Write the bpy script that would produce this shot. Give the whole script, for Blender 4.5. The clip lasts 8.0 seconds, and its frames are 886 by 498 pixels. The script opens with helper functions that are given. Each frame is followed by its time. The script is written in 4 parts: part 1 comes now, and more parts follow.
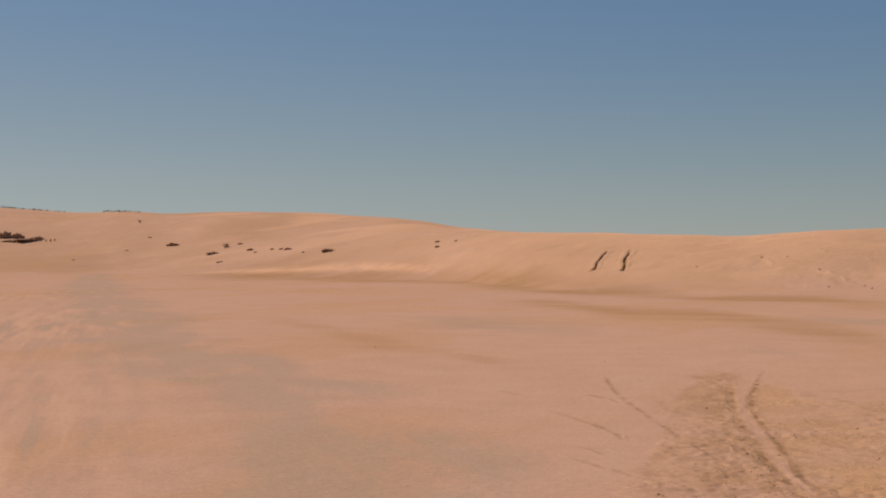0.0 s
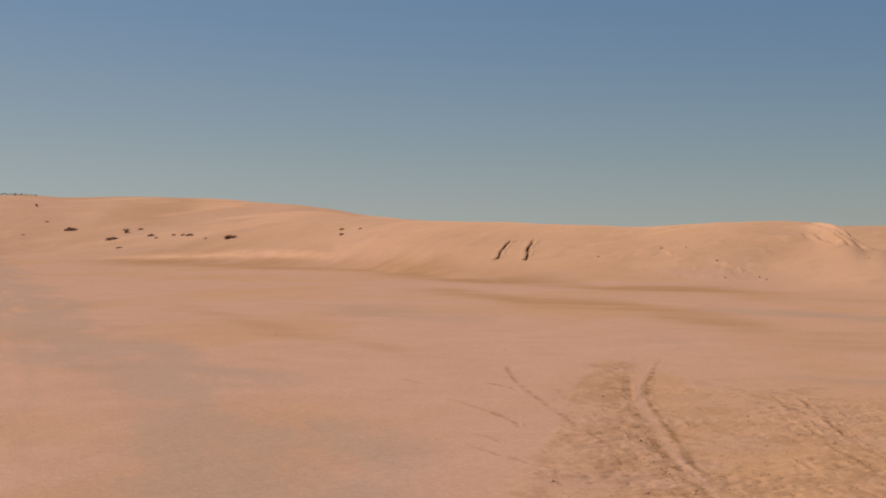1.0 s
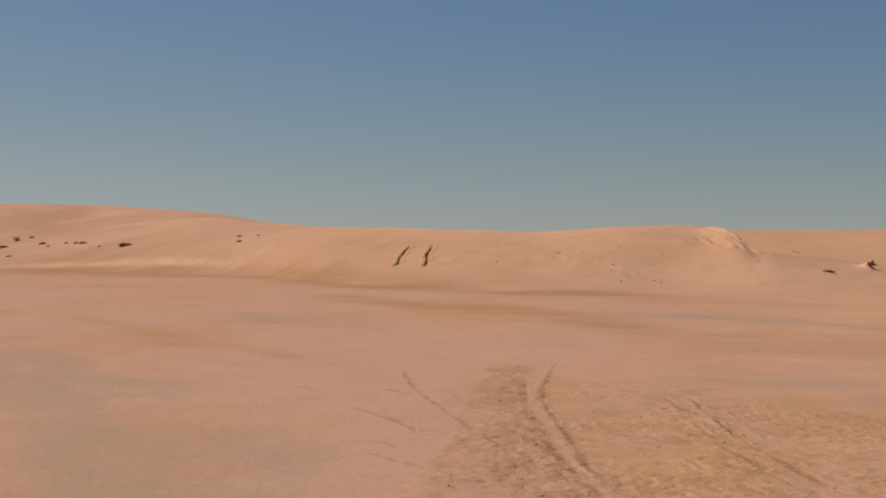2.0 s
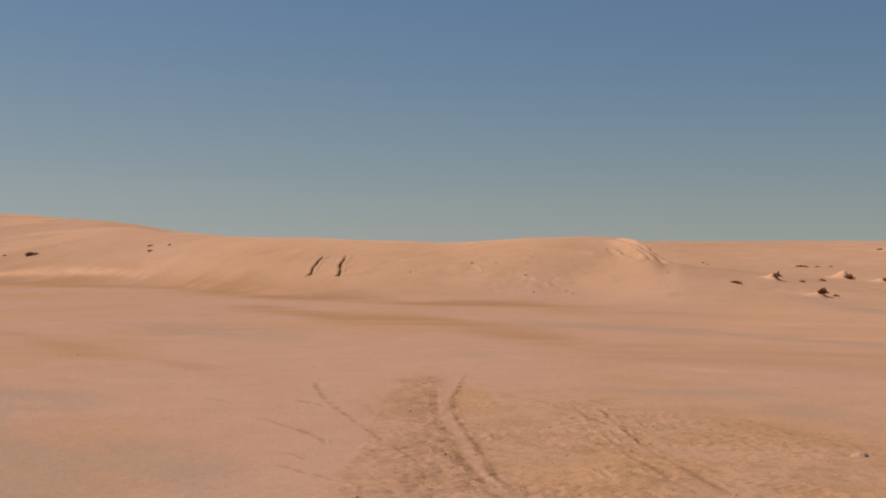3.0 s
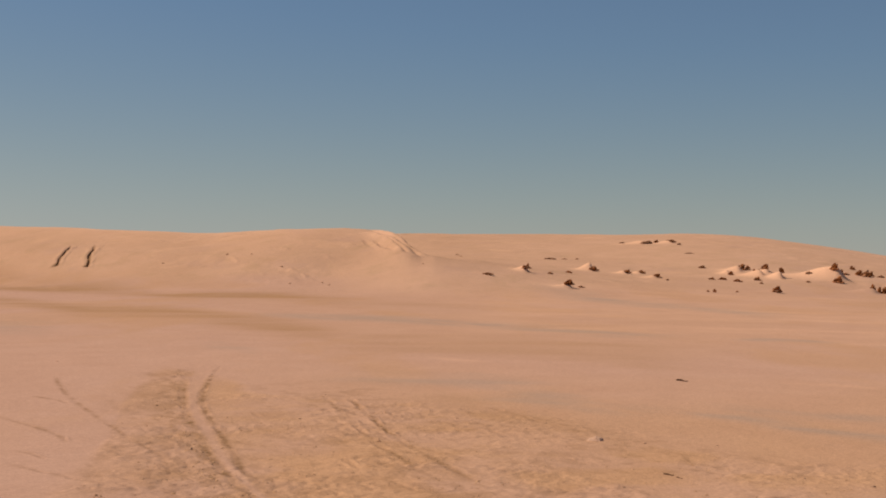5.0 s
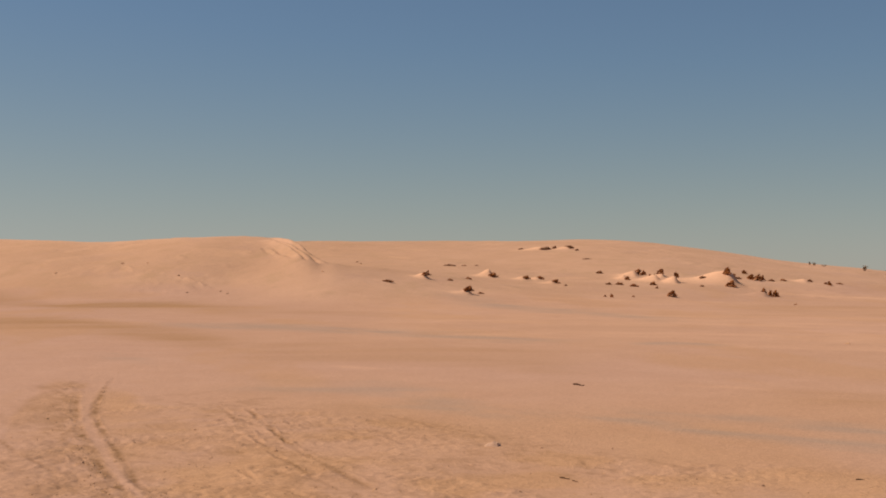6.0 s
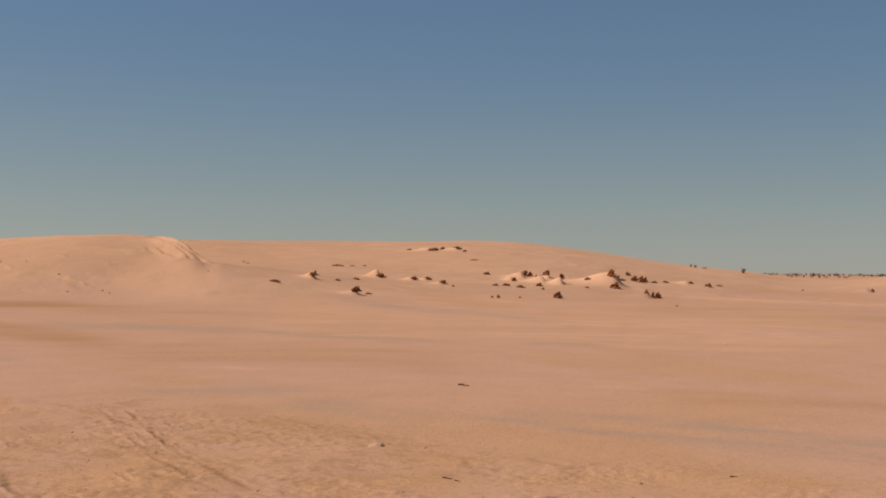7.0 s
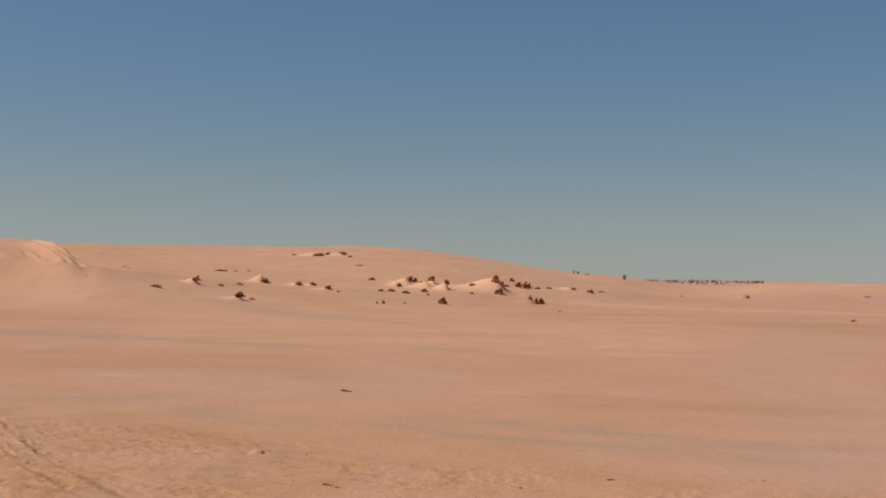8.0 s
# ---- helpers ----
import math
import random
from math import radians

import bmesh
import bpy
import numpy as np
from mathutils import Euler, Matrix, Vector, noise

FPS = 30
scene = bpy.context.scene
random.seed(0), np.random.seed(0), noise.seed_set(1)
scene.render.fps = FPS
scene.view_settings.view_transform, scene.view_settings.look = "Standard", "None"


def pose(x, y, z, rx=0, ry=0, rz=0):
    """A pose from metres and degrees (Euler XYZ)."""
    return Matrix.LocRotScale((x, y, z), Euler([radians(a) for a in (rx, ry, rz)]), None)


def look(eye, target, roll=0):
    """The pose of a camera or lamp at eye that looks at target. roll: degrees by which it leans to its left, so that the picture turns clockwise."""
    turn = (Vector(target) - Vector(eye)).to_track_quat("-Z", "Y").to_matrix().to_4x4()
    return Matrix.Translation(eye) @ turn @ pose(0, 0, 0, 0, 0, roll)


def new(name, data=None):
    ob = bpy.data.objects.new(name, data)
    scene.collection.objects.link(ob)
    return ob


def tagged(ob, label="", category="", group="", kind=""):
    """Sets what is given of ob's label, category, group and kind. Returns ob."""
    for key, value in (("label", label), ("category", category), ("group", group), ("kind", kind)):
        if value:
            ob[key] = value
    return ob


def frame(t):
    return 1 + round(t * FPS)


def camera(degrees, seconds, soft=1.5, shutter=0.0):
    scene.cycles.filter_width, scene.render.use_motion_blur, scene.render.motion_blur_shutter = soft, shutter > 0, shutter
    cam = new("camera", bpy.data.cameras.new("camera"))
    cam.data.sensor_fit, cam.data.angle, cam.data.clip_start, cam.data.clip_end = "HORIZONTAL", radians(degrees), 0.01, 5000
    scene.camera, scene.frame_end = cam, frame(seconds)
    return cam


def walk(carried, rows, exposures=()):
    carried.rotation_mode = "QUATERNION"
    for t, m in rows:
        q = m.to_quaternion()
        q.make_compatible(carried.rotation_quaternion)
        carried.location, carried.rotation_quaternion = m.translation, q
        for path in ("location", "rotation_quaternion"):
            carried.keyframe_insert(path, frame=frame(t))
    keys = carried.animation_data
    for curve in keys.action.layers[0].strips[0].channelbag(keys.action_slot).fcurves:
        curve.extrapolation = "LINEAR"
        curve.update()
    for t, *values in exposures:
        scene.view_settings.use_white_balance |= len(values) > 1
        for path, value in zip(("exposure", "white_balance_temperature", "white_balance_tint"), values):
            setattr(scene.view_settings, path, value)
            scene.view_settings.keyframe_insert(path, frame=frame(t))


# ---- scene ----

cam = camera(39.5, 8.0, soft=1.9)
# A pan by hand: seconds, place, and turn in degrees.
PATH = [
    (0, 0, -0, 1.6, 90.45, -0.1, -0.001),
    (0.5, 0.02, -0.004, 1.6, 90.009, -0.442, -2.267),
    (1, 0.039, -0.008, 1.601, 89.928, -0.664, -4.417),
    (1.5, 0.058, -0.012, 1.601, 90.043, -0.34, -6.77),
    (1.7, 0.065, -0.014, 1.601, 90.132, -0.291, -7.739),
    (2.8, 0.105, -0.024, 1.602, 90.621, -0.324, -12.232),
    (3, 0.112, -0.026, 1.602, 90.746, -0.386, -13.038),
    (3.5, 0.129, -0.032, 1.602, 90.433, -0.354, -15.31),
    (4, 0.146, -0.038, 1.602, 90.189, -0.57, -18.85),
    (4.5, 0.162, -0.044, 1.603, 90.322, -0.598, -21.602),
    (4.7, 0.169, -0.046, 1.603, 90.296, -0.619, -22.687),
    (5.8, 0.203, -0.061, 1.604, 90.965, -0.25, -27.932),
    (6, 0.209, -0.064, 1.604, 90.809, -0.154, -28.849),
    (6.5, 0.224, -0.071, 1.604, 90.805, -0.589, -31.401),
    (7, 0.238, -0.079, 1.604, 90.859, -0.499, -34.017),
    (7.5, 0.252, -0.087, 1.605, 91.153, -0.67, -37.025),
    (8, 0.265, -0.095, 1.605, 91.176, -0.694, -39.314),
]
# How the camera's own exposure and white balance drift: seconds, stops, kelvin, tint.
METER = [(0.0, 0.31, 6500, 10), (0.5, 0.30, 6500, 10), (1.0, 0.34, 6520, 10), (1.5, 0.24, 6500, 10), (3.0, 0.28, 6500, 10), (4.0, 0.29, 6500, 10),
         (4.5, 0.34, 6540, 10), (6.0, 0.39, 6680, 10), (6.5, 0.345, 6660, 10), (7.0, 0.33, 6580, 10), (7.5, 0.345, 6480, 10), (8.0, 0.325, 6240, 10)]
walk(cam, [(t, pose(x, y, z, rx, ry, rz)) for t, x, y, z, rx, ry, rz in PATH], METER)

# ---------------------------------------------------------------- light
SUN_BEARING, SUN_HEIGHT = -54.0, 49.0
world = bpy.data.worlds.new("desert_sky")
scene.world = world
world.use_nodes = True
wn, wl = world.node_tree.nodes, world.node_tree.links
wn.clear()
sky = wn.new("ShaderNodeTexSky")
sky.sky_type, sky.sun_disc = "NISHITA", False
sky.sun_elevation, sky.sun_rotation = radians(SUN_HEIGHT), radians(SUN_BEARING)
sky.air_density, sky.dust_density, sky.ozone_density, sky.altitude = 1.0, 0.0, 1.6, 100
air = wn.new("ShaderNodeBackground")
air.inputs["Strength"].default_value = 0.0584
sky_out = wn.new("ShaderNodeOutputWorld")
# hazy desert air: the bright low sky is held down towards the rest, with its hue kept
glow = wn.new("ShaderNodeRGBToBW")
hold = wn.new("ShaderNodeMath")
hold.operation = "POWER"
hold.inputs[1].default_value = -0.22
even = wn.new("ShaderNodeVectorMath")
even.operation = "SCALE"
tint = wn.new("ShaderNodeMix")
tint.data_type, tint.blend_type = "RGBA", "MULTIPLY"
tint.inputs["Factor"].default_value, tint.inputs["B"].default_value = 1.0, (0.885, 0.95, 1.02, 1.0)
wl.new(sky.outputs["Color"], glow.inputs["Color"])
wl.new(glow.outputs["Val"], hold.inputs[0])
wl.new(sky.outputs["Color"], even.inputs[0])
wl.new(hold.outputs["Value"], even.inputs["Scale"])
# dust in the low air takes the colour out of the brightest part
dusty_air = wn.new("ShaderNodeMapRange")
for key, v in (("From Min", 4.0), ("From Max", 8.0), ("To Min", 0.0), ("To Max", 0.55)):
    dusty_air.inputs[key].default_value = v
plain = wn.new("ShaderNodeMath")
plain.operation = "POWER"
plain.inputs[1].default_value = 0.78
greyed = wn.new("ShaderNodeMix")
greyed.data_type = "RGBA"
wl.new(glow.outputs["Val"], dusty_air.inputs["Value"])
wl.new(glow.outputs["Val"], plain.inputs[0])
wl.new(dusty_air.outputs["Result"], greyed.inputs["Factor"])
wl.new(even.outputs["Vector"], greyed.inputs["A"])
wl.new(plain.outputs["Value"], greyed.inputs["B"])
wl.new(greyed.outputs["Result"], tint.inputs["A"])
wl.new(tint.outputs["Result"], air.inputs["Color"])
wl.new(air.outputs["Background"], sky_out.inputs["Surface"])

sun = new("sun", bpy.data.lights.new("sun", "SUN"))
sun.data.energy, sun.data.angle, sun.data.color = 3.6, radians(0.55), (1.0, 0.83, 0.66)
sun_way = Vector((math.sin(radians(SUN_BEARING)) * math.cos(radians(SUN_HEIGHT)), math.cos(radians(SUN_BEARING)) * math.cos(radians(SUN_HEIGHT)), math.sin(radians(SUN_HEIGHT))))
sun.matrix_basis = look(sun_way * 60, (0, 0, 0))


# ---------------------------------------------------------------- materials
def material(name):
    m = bpy.data.materials.new(name)
    m.use_nodes = True
    n, l = m.node_tree.nodes, m.node_tree.links
    n.clear()
    out, bsdf = n.new("ShaderNodeOutputMaterial"), n.new("ShaderNodeBsdfPrincipled")
    l.new(bsdf.outputs["BSDF"], out.inputs["Surface"])
    return m, n, l, bsdf


def noise_node(n, l, where, scale, detail=5.0, rough_=0.6, stretch=None):
    t = n.new("ShaderNodeTexNoise")
    t.inputs["Scale"].default_value, t.inputs["Detail"].default_value, t.inputs["Roughness"].default_value = scale, detail, rough_
    if stretch:
        m = n.new("ShaderNodeMapping")
        m.vector_type = "TEXTURE"
        m.inputs["Scale"].default_value = stretch[:3]
        m.inputs["Rotation"].default_value = (0, 0, radians(stretch[3]))
        l.new(where, m.inputs["Vector"])
        where = m.outputs["Vector"]
    l.new(where, t.inputs["Vector"])
    return t.outputs["Fac"]


def spread(n, l, value, low, high, to=(0.0, 1.0)):
    r = n.new("ShaderNodeMapRange")
    r.interpolation_type = "SMOOTHSTEP"
    for key, v in (("From Min", low), ("From Max", high), ("To Min", to[0]), ("To Max", to[1])):
        r.inputs[key].default_value = v
    l.new(value, r.inputs["Value"])
    return r.outputs["Result"]


def mixed(n, l, fac, a, b, how="MIX"):
    m = n.new("ShaderNodeMix")
    m.data_type, m.blend_type = "RGBA", how
    for socket, v in ((m.inputs["Factor"], fac), (m.inputs["A"], a), (m.inputs["B"], b)):
        if isinstance(v, bpy.types.NodeSocket):
            l.new(v, socket)
        elif isinstance(v, tuple):
            socket.default_value = (*v, 1.0)
        else:
            socket.default_value = v
    return m.outputs["Result"]


def times(n, l, a, b, what="MULTIPLY"):
    m = n.new("ShaderNodeMath")
    m.operation = what
    for i, v in enumerate((a, b)):
        if isinstance(v, bpy.types.NodeSocket):
            l.new(v, m.inputs[i])
        else:
            m.inputs[i].default_value = v
    return m.outputs["Value"]


def grey_of(n, l, value):
    c = n.new("ShaderNodeCombineColor")
    for k in ("Red", "Green", "Blue"):
        l.new(value, c.inputs[k])
    return c.outputs["Color"]


def relief(n, l, bsdf, height, strength, distance):
    b = n.new("ShaderNodeBump")
    b.inputs["Strength"].default_value, b.inputs["Distance"].default_value = strength, distance
    l.new(height, b.inputs["Height"])
    l.new(b.outputs["Normal"], bsdf.inputs["Normal"])


def ground_material():
    """Pinkish wind-scoured crust, loose ochre sand over it, and grey damp stains."""
    m, n, l, bsdf = material("desert_ground")
    where = n.new("ShaderNodeNewGeometry").outputs["Position"]

    def layer(key):
        a = n.new("ShaderNodeAttribute")
        a.attribute_name = key
        return a.outputs["Fac"]

    patch = noise_node(n, l, where, 0.24, 6.0, 0.60, (1, 3.0, 1, -20))
    mid = noise_node(n, l, where, 0.9, 6.0, 0.65)
    fine = noise_node(n, l, where, 14.0, 5.0, 0.7)
    crust = mixed(n, l, spread(n, l, mid, 0.3, 0.7), CRUST_A, CRUST_B)
    crust = mixed(n, l, times(n, l, spread(n, l, patch, 0.50, 0.62), 0.5), crust, SAND_A)
    # wheel-polished lanes
    lane = noise_node(n, l, where, 2.6, 4.0, 0.6, (1, 14, 1, 15))
    crust = mixed(n, l, times(n, l, times(n, l, spread(n, l, lane, 0.48, 0.62), 0.85), layer("lane")), crust, CRUST_C)
    crust = mixed(n, l, times(n, l, times(n, l, spread(n, l, lane, 0.50, 0.38), 0.7), layer("lane")), crust, DAMP)
    sand = mixed(n, l, spread(n, l, noise_node(n, l, where, 0.8, 6.0, 0.65), 0.35, 0.65), SAND_A, SAND_B)
    colour = mixed(n, l, layer("sand"), crust, sand)
    dune_ = mixed(n, l, spread(n, l, noise_node(n, l, where, 0.22, 6.0, 0.62), 0.35, 0.65), DUNE_A, DUNE_B)
    streak = noise_node(n, l, where, 0.55, 7.0, 0.7)
    dune_ = mixed(n, l, times(n, l, spread(n, l, streak, 0.50, 0.66), 0.6), dune_, DUNE_C)
    dune_ = mixed(n, l, times(n, l, spread(n, l, noise_node(n, l, where, 0.35, 6.0, 0.6, (1, 1, 1, 40)), 0.54, 0.66), 0.5), dune_, CRUST_B)
    dune_ = mixed(n, l, times(n, l, spread(n, l, noise_node(n, l, where, 0.27, 6.0, 0.62, (1, 1, 1, 75)), 0.56, 0.66), 0.25), dune_, DUNE_D)
    # painted sunlight on drifts, ridges and crest, and pale streaks
    dune_ = mixed(n, l, times(n, l, layer("pale_lit"), spread(n, l, streak, 0.3, 0.6, (0.8, 1.0))), dune_, DUNE_D)
    colour = mixed(n, l, layer("dune"), colour, dune_)
    colour = mixed(n, l, times(n, l, layer("ochre"), spread(n, l, mid, 0.25, 0.6, (0.6, 1.0))), colour, OCHRE_SAND_SHADE)
    colour = mixed(n, l, times(n, l, layer("pale"), spread(n, l, mid, 0.3, 0.6, (0.4, 1.0))), colour, DUNE_D)
    wet = times(n, l, layer("damp"), spread(n, l, noise_node(n, l, where, 1.1, 7.0, 0.66, (1, 4, 1, 14)), 0.30, 0.55))
    colour = mixed(n, l, times(n, l, wet, 0.8), colour, DAMP)
    colour = mixed(n, l, layer("turned_shade"), colour, TURNED_SHADE)
    speck = times(n, l, spread(n, l, fine, 0.3, 0.75, (0.93, 1.06)), spread(n, l, noise_node(n, l, where, 42.0, 4.0, 0.7), 0.3, 0.7, (0.90, 1.09)))
    colour = mixed(n, l, 1.0, colour, grey_of(n, l, speck), "MULTIPLY")
    l.new(colour, bsdf.inputs["Base Color"])
    bsdf.inputs["Roughness"].default_value = 0.95
    bsdf.inputs["Specular IOR Level"].default_value = 0.0
    height = times(n, l, times(n, l, fine, 0.35), times(n, l, noise_node(n, l, where, 2.6, 8.0, 0.75), spread(n, l, layer("dune"), 0.0, 1.0, (1.0, 5.0))), "ADD")
    lumps = times(n, l, noise_node(n, l, where, 24.0, 6.0, 0.65), spread(n, l, layer("sand"), 0.1, 0.8, (0.3, 2.2)))
    relief(n, l, bsdf, times(n, l, height, lumps, "ADD"), 0.5, 0.011)
    return m


def stone_material(name, light, dark, scale=7.0, lit_tops=0.0):
    m, n, l, bsdf = material(name)
    where = n.new("ShaderNodeNewGeometry").outputs["Position"]
    own = n.new("ShaderNodeObjectInfo").outputs["Random"]
    grain_ = noise_node(n, l, where, scale, 6.0, 0.65)
    beds = noise_node(n, l, where, scale * 0.35, 4.0, 0.6, (1, 1, 0.2, 0))
    colour = mixed(n, l, spread(n, l, grain_, 0.3, 0.7), dark, light)
    colour = mixed(n, l, times(n, l, spread(n, l, beds, 0.45, 0.65), 0.5), colour, dark)
    # sunlit, dusty tops put into the colour: sand tone on upward faces
    if lit_tops:
        lie = n.new("ShaderNodeSeparateXYZ")
        l.new(n.new("ShaderNodeNewGeometry").outputs["Normal"], lie.inputs["Vector"])
        top = times(n, l, lie.outputs["Z"], times(n, l, grain_, 0.5), "ADD")
        colour = mixed(n, l, times(n, l, spread(n, l, top, 0.65, 1.0), lit_tops), colour, DUNE_A)
    shade = spread(n, l, own, 0.0, 1.0, (0.75, 1.1))
    colour = mixed(n, l, 1.0, colour, mixed(n, l, shade, (0.0, 0.0, 0.0), (1.0, 1.0, 1.0)), "MULTIPLY")
    l.new(colour, bsdf.inputs["Base Color"])
    bsdf.inputs["Roughness"].default_value = 0.9
    bsdf.inputs["Specular IOR Level"].default_value = 0.05
    relief(n, l, bsdf, times(n, l, grain_, beds, "ADD"), 0.7, 0.35 / scale)
    return m


def plant_material(name, a, b):
    m, n, l, bsdf = material(name)
    own = n.new("ShaderNodeNewGeometry").outputs["Random Per Island"]
    l.new(mixed(n, l, own, a, b), bsdf.inputs["Base Color"])
    bsdf.inputs["Roughness"].default_value = 0.9
    bsdf.inputs["Specular IOR Level"].default_value = 0.05
    return m


CRUST_A, CRUST_B, CRUST_C = (0.446, 0.272, 0.194), (0.474, 0.294, 0.214), (0.52, 0.328, 0.230)
SAND_A, SAND_B = (0.44, 0.257, 0.147), (0.48, 0.284, 0.166)
DUNE_A, DUNE_B, DUNE_C, DUNE_D = (0.495, 0.303, 0.199), (0.53, 0.326, 0.219), (0.428, 0.274, 0.168), (0.73, 0.437, 0.278)
# dug-up dark sand, made darker still to paint in the shade of its holes
TURNED_SHADE = (0.215, 0.122, 0.060)
DAMP = (0.335, 0.248, 0.192)
# ochre sand, and the painted shade on the face of the scarp
OCHRE_SAND_SHADE = (0.345, 0.20, 0.104)
GROUND = ground_material()
ROCK = stone_material("weathered_sandstone", (0.42, 0.165, 0.052), (0.20, 0.068, 0.018), lit_tops=0.6)
BROWN_ROCK = stone_material("brown_sandstone", (0.50, 0.285, 0.155), (0.31, 0.165, 0.080), lit_tops=0.85)
PALE_ROCK = stone_material("pale_limestone", (0.70, 0.45, 0.31), (0.64, 0.40, 0.275), 40.0)
DARK_ROCK = stone_material("dark_desert_stone", (0.30, 0.118, 0.040), (0.14, 0.050, 0.015), lit_tops=0.6)
CLOD = stone_material("dried_clods", (0.60, 0.36, 0.205), (0.50, 0.29, 0.16), 30.0)
TWIG = plant_material("dry_wood", (0.045, 0.022, 0.013), (0.09, 0.044, 0.025))
LEAF = plant_material("dry_desert_foliage", (0.24, 0.155, 0.085), (0.36, 0.245, 0.14))
PALE_LEAF = plant_material("pale_scrub_foliage", (0.24, 0.185, 0.12), (0.36, 0.275, 0.18))
FAR_LEAF = plant_material("grey_scrub_foliage", (0.07, 0.06, 0.045), (0.13, 0.11, 0.08))


# ---------------------------------------------------------------- lie of the land
# Plan angles are bearings in degrees, clockwise from the y axis, about the middle of the flat.
def lattice(ix, iy, seed):
    h = (ix.astype(np.int64) * 374761393 + iy.astype(np.int64) * 668265263 + seed * 974634777) & 0xFFFFFFFF
    h = ((h ^ (h >> 13)) * 1274126177) & 0xFFFFFFFF
    return ((h ^ (h >> 16)) & 0xFFFF) / 32767.5 - 1.0


def grain(x, y, size, seed):
    """Smooth value noise of about -1 to 1, with lumps of that size in metres."""
    x, y = x / size + 137.3, y / size + 71.9
    ix, iy = np.floor(x), np.floor(y)
    u, v = x - ix, y - iy
    u, v = u * u * u * (u * (u * 6 - 15) + 10), v * v * v * (v * (v * 6 - 15) + 10)
    a, b = lattice(ix, iy, seed), lattice(ix + 1, iy, seed)
    c, d = lattice(ix, iy + 1, seed), lattice(ix + 1, iy + 1, seed)
    return (a + (b - a) * u) * (1 - v) + (c + (d - c) * u) * v


def rough(x, y, size, seed, octaves=4):
    total, gain = 0.0, 1.0
    for k in range(octaves):
        total = total + gain * grain(x * math.cos(k) - y * math.sin(k), x * math.sin(k) + y * math.cos(k), size / 2 ** k, seed + k)
        gain *= 0.5
    return total


def step(a, b, v):
    u = np.clip((v - a) / (b - a), 0, 1)
    return u * u * (3 - 2 * u)


def eased(v, knots):
    """A smooth curve through (v, value) knots."""
    k = np.array(knots, float)
    xs, ys = k[:, 0], k[:, 1]
    m = np.gradient(ys, xs)
    i = np.clip(np.searchsorted(xs, v) - 1, 0, len(xs) - 2)
    w = xs[i + 1] - xs[i]
    t = np.clip((v - xs[i]) / w, 0, 1)
    return ((1 + 2 * t) * (1 - t) ** 2 * ys[i] + t * (1 - t) ** 2 * w * m[i]
            + t * t * (3 - 2 * t) * ys[i + 1] + t * t * (t - 1) * w * m[i + 1])


def spot(bearing, far):
    return far * math.sin(radians(bearing)), far * math.cos(radians(bearing))


def off_line(x, y, line):
    """Distance from a plan line of points, how far along it (0 to 1), and which side (+ to its right)."""
    best = np.full(x.shape, 1e9)
    along, side = np.zeros(x.shape), np.ones(x.shape)
    n = len(line) - 1
    for i in range(n):
        (ax, ay), (bx, by) = line[i], line[i + 1]
        dx, dy = bx - ax, by - ay
        t = np.clip(((x - ax) * dx + (y - ay) * dy) / (dx * dx + dy * dy), 0, 1)
        d = np.hypot(x - ax - t * dx, y - ay - t * dy)
        near = d < best
        best = np.where(near, d, best)
        along = np.where(near, (i + t) / n, along)
        side = np.where(near, np.sign((x - ax) * dy - (y - ay) * dx), side)
    return best, along, side


# Crests: bearing, height over the flat. Feet and crests: bearing, distance.
LEFT_FOOT = [(-180, 120), (-60, 116), (-20, 106), (-12, 101), (-7, 97), (-1, 86), (4, 80), (12, 80)]
LEFT_CREST = [(-180, 200), (-60, 194), (-20, 180), (-12, 168), (-7, 154), (-2, 138), (1, 128), (4, 118), (12, 110)]
LEFT_RISE = [(-180, 2.0), (-60, 2.3), (-20, 2.21), (-16.8, 2.04), (-14.5, 2.09), (-12.5, 2.03), (-9, 2.11), (-7, 2.11), (-4, 2.0),
             (-2.2, 1.91), (-0.5, 1.70), (0.6, 1.52), (2.0, 1.38), (4, 1.22), (7, 0.7), (12, -0.5)]
MID_FOOT = [(-14, 104), (-6, 97), (-3, 90), (0, 80), (3, 68), (6, 60), (9, 55), (13, 50.5), (19, 49.5), (21, 50.0), (23, 50.5), (25, 50.6), (27, 50), (31, 49)]
MID_CREST = [(-14, 134), (-6, 120), (0, 108), (3, 99), (5.6, 91), (8, 85), (10.8, 80), (13.4, 77), (17.5, 72), (20, 71), (21, 69.5), (21.6, 67.5), (22.3, 64), (22.9, 61), (23.4, 59.4),
             (25, 58.5), (31, 57)]
MID_RISE = [(-14, 0.0), (-8, 0.55), (-4, 0.85), (-1, 1.06), (1.2, 1.21), (3, 1.29), (5.6, 1.26), (8.2, 1.21), (10.8, 1.16), (13.4, 1.09), (15.2, 1.19), (17.5, 1.29),
            (19.8, 1.33), (20.9, 1.29), (21.6, 1.21), (22.1, 1.09), (22.5, 0.87), (22.8, 0.61), (23.1, 0.32), (23.4, 0.05), (24.1, -0.1), (25, -0.35), (26, -0.65), (28.5, -1.25), (31, -1.62)]
APRON_FOOT = [(15, 50), (21, 48), (24, 46.5), (30, 44.5), (40, 44), (48, 46)]
APRON_CREST = [(15, 66), (21, 61), (24, 60), (27, 62), (35, 66), (48, 66)]
APRON_RISE = [(15, -1.3), (19, -0.6), (21.5, -0.08), (22.8, 0.02), (23.6, 0.06), (25.0, 0.04), (28, -0.16), (31, -0.42), (35, -0.78), (40, -1.12), (48, -1.45)]
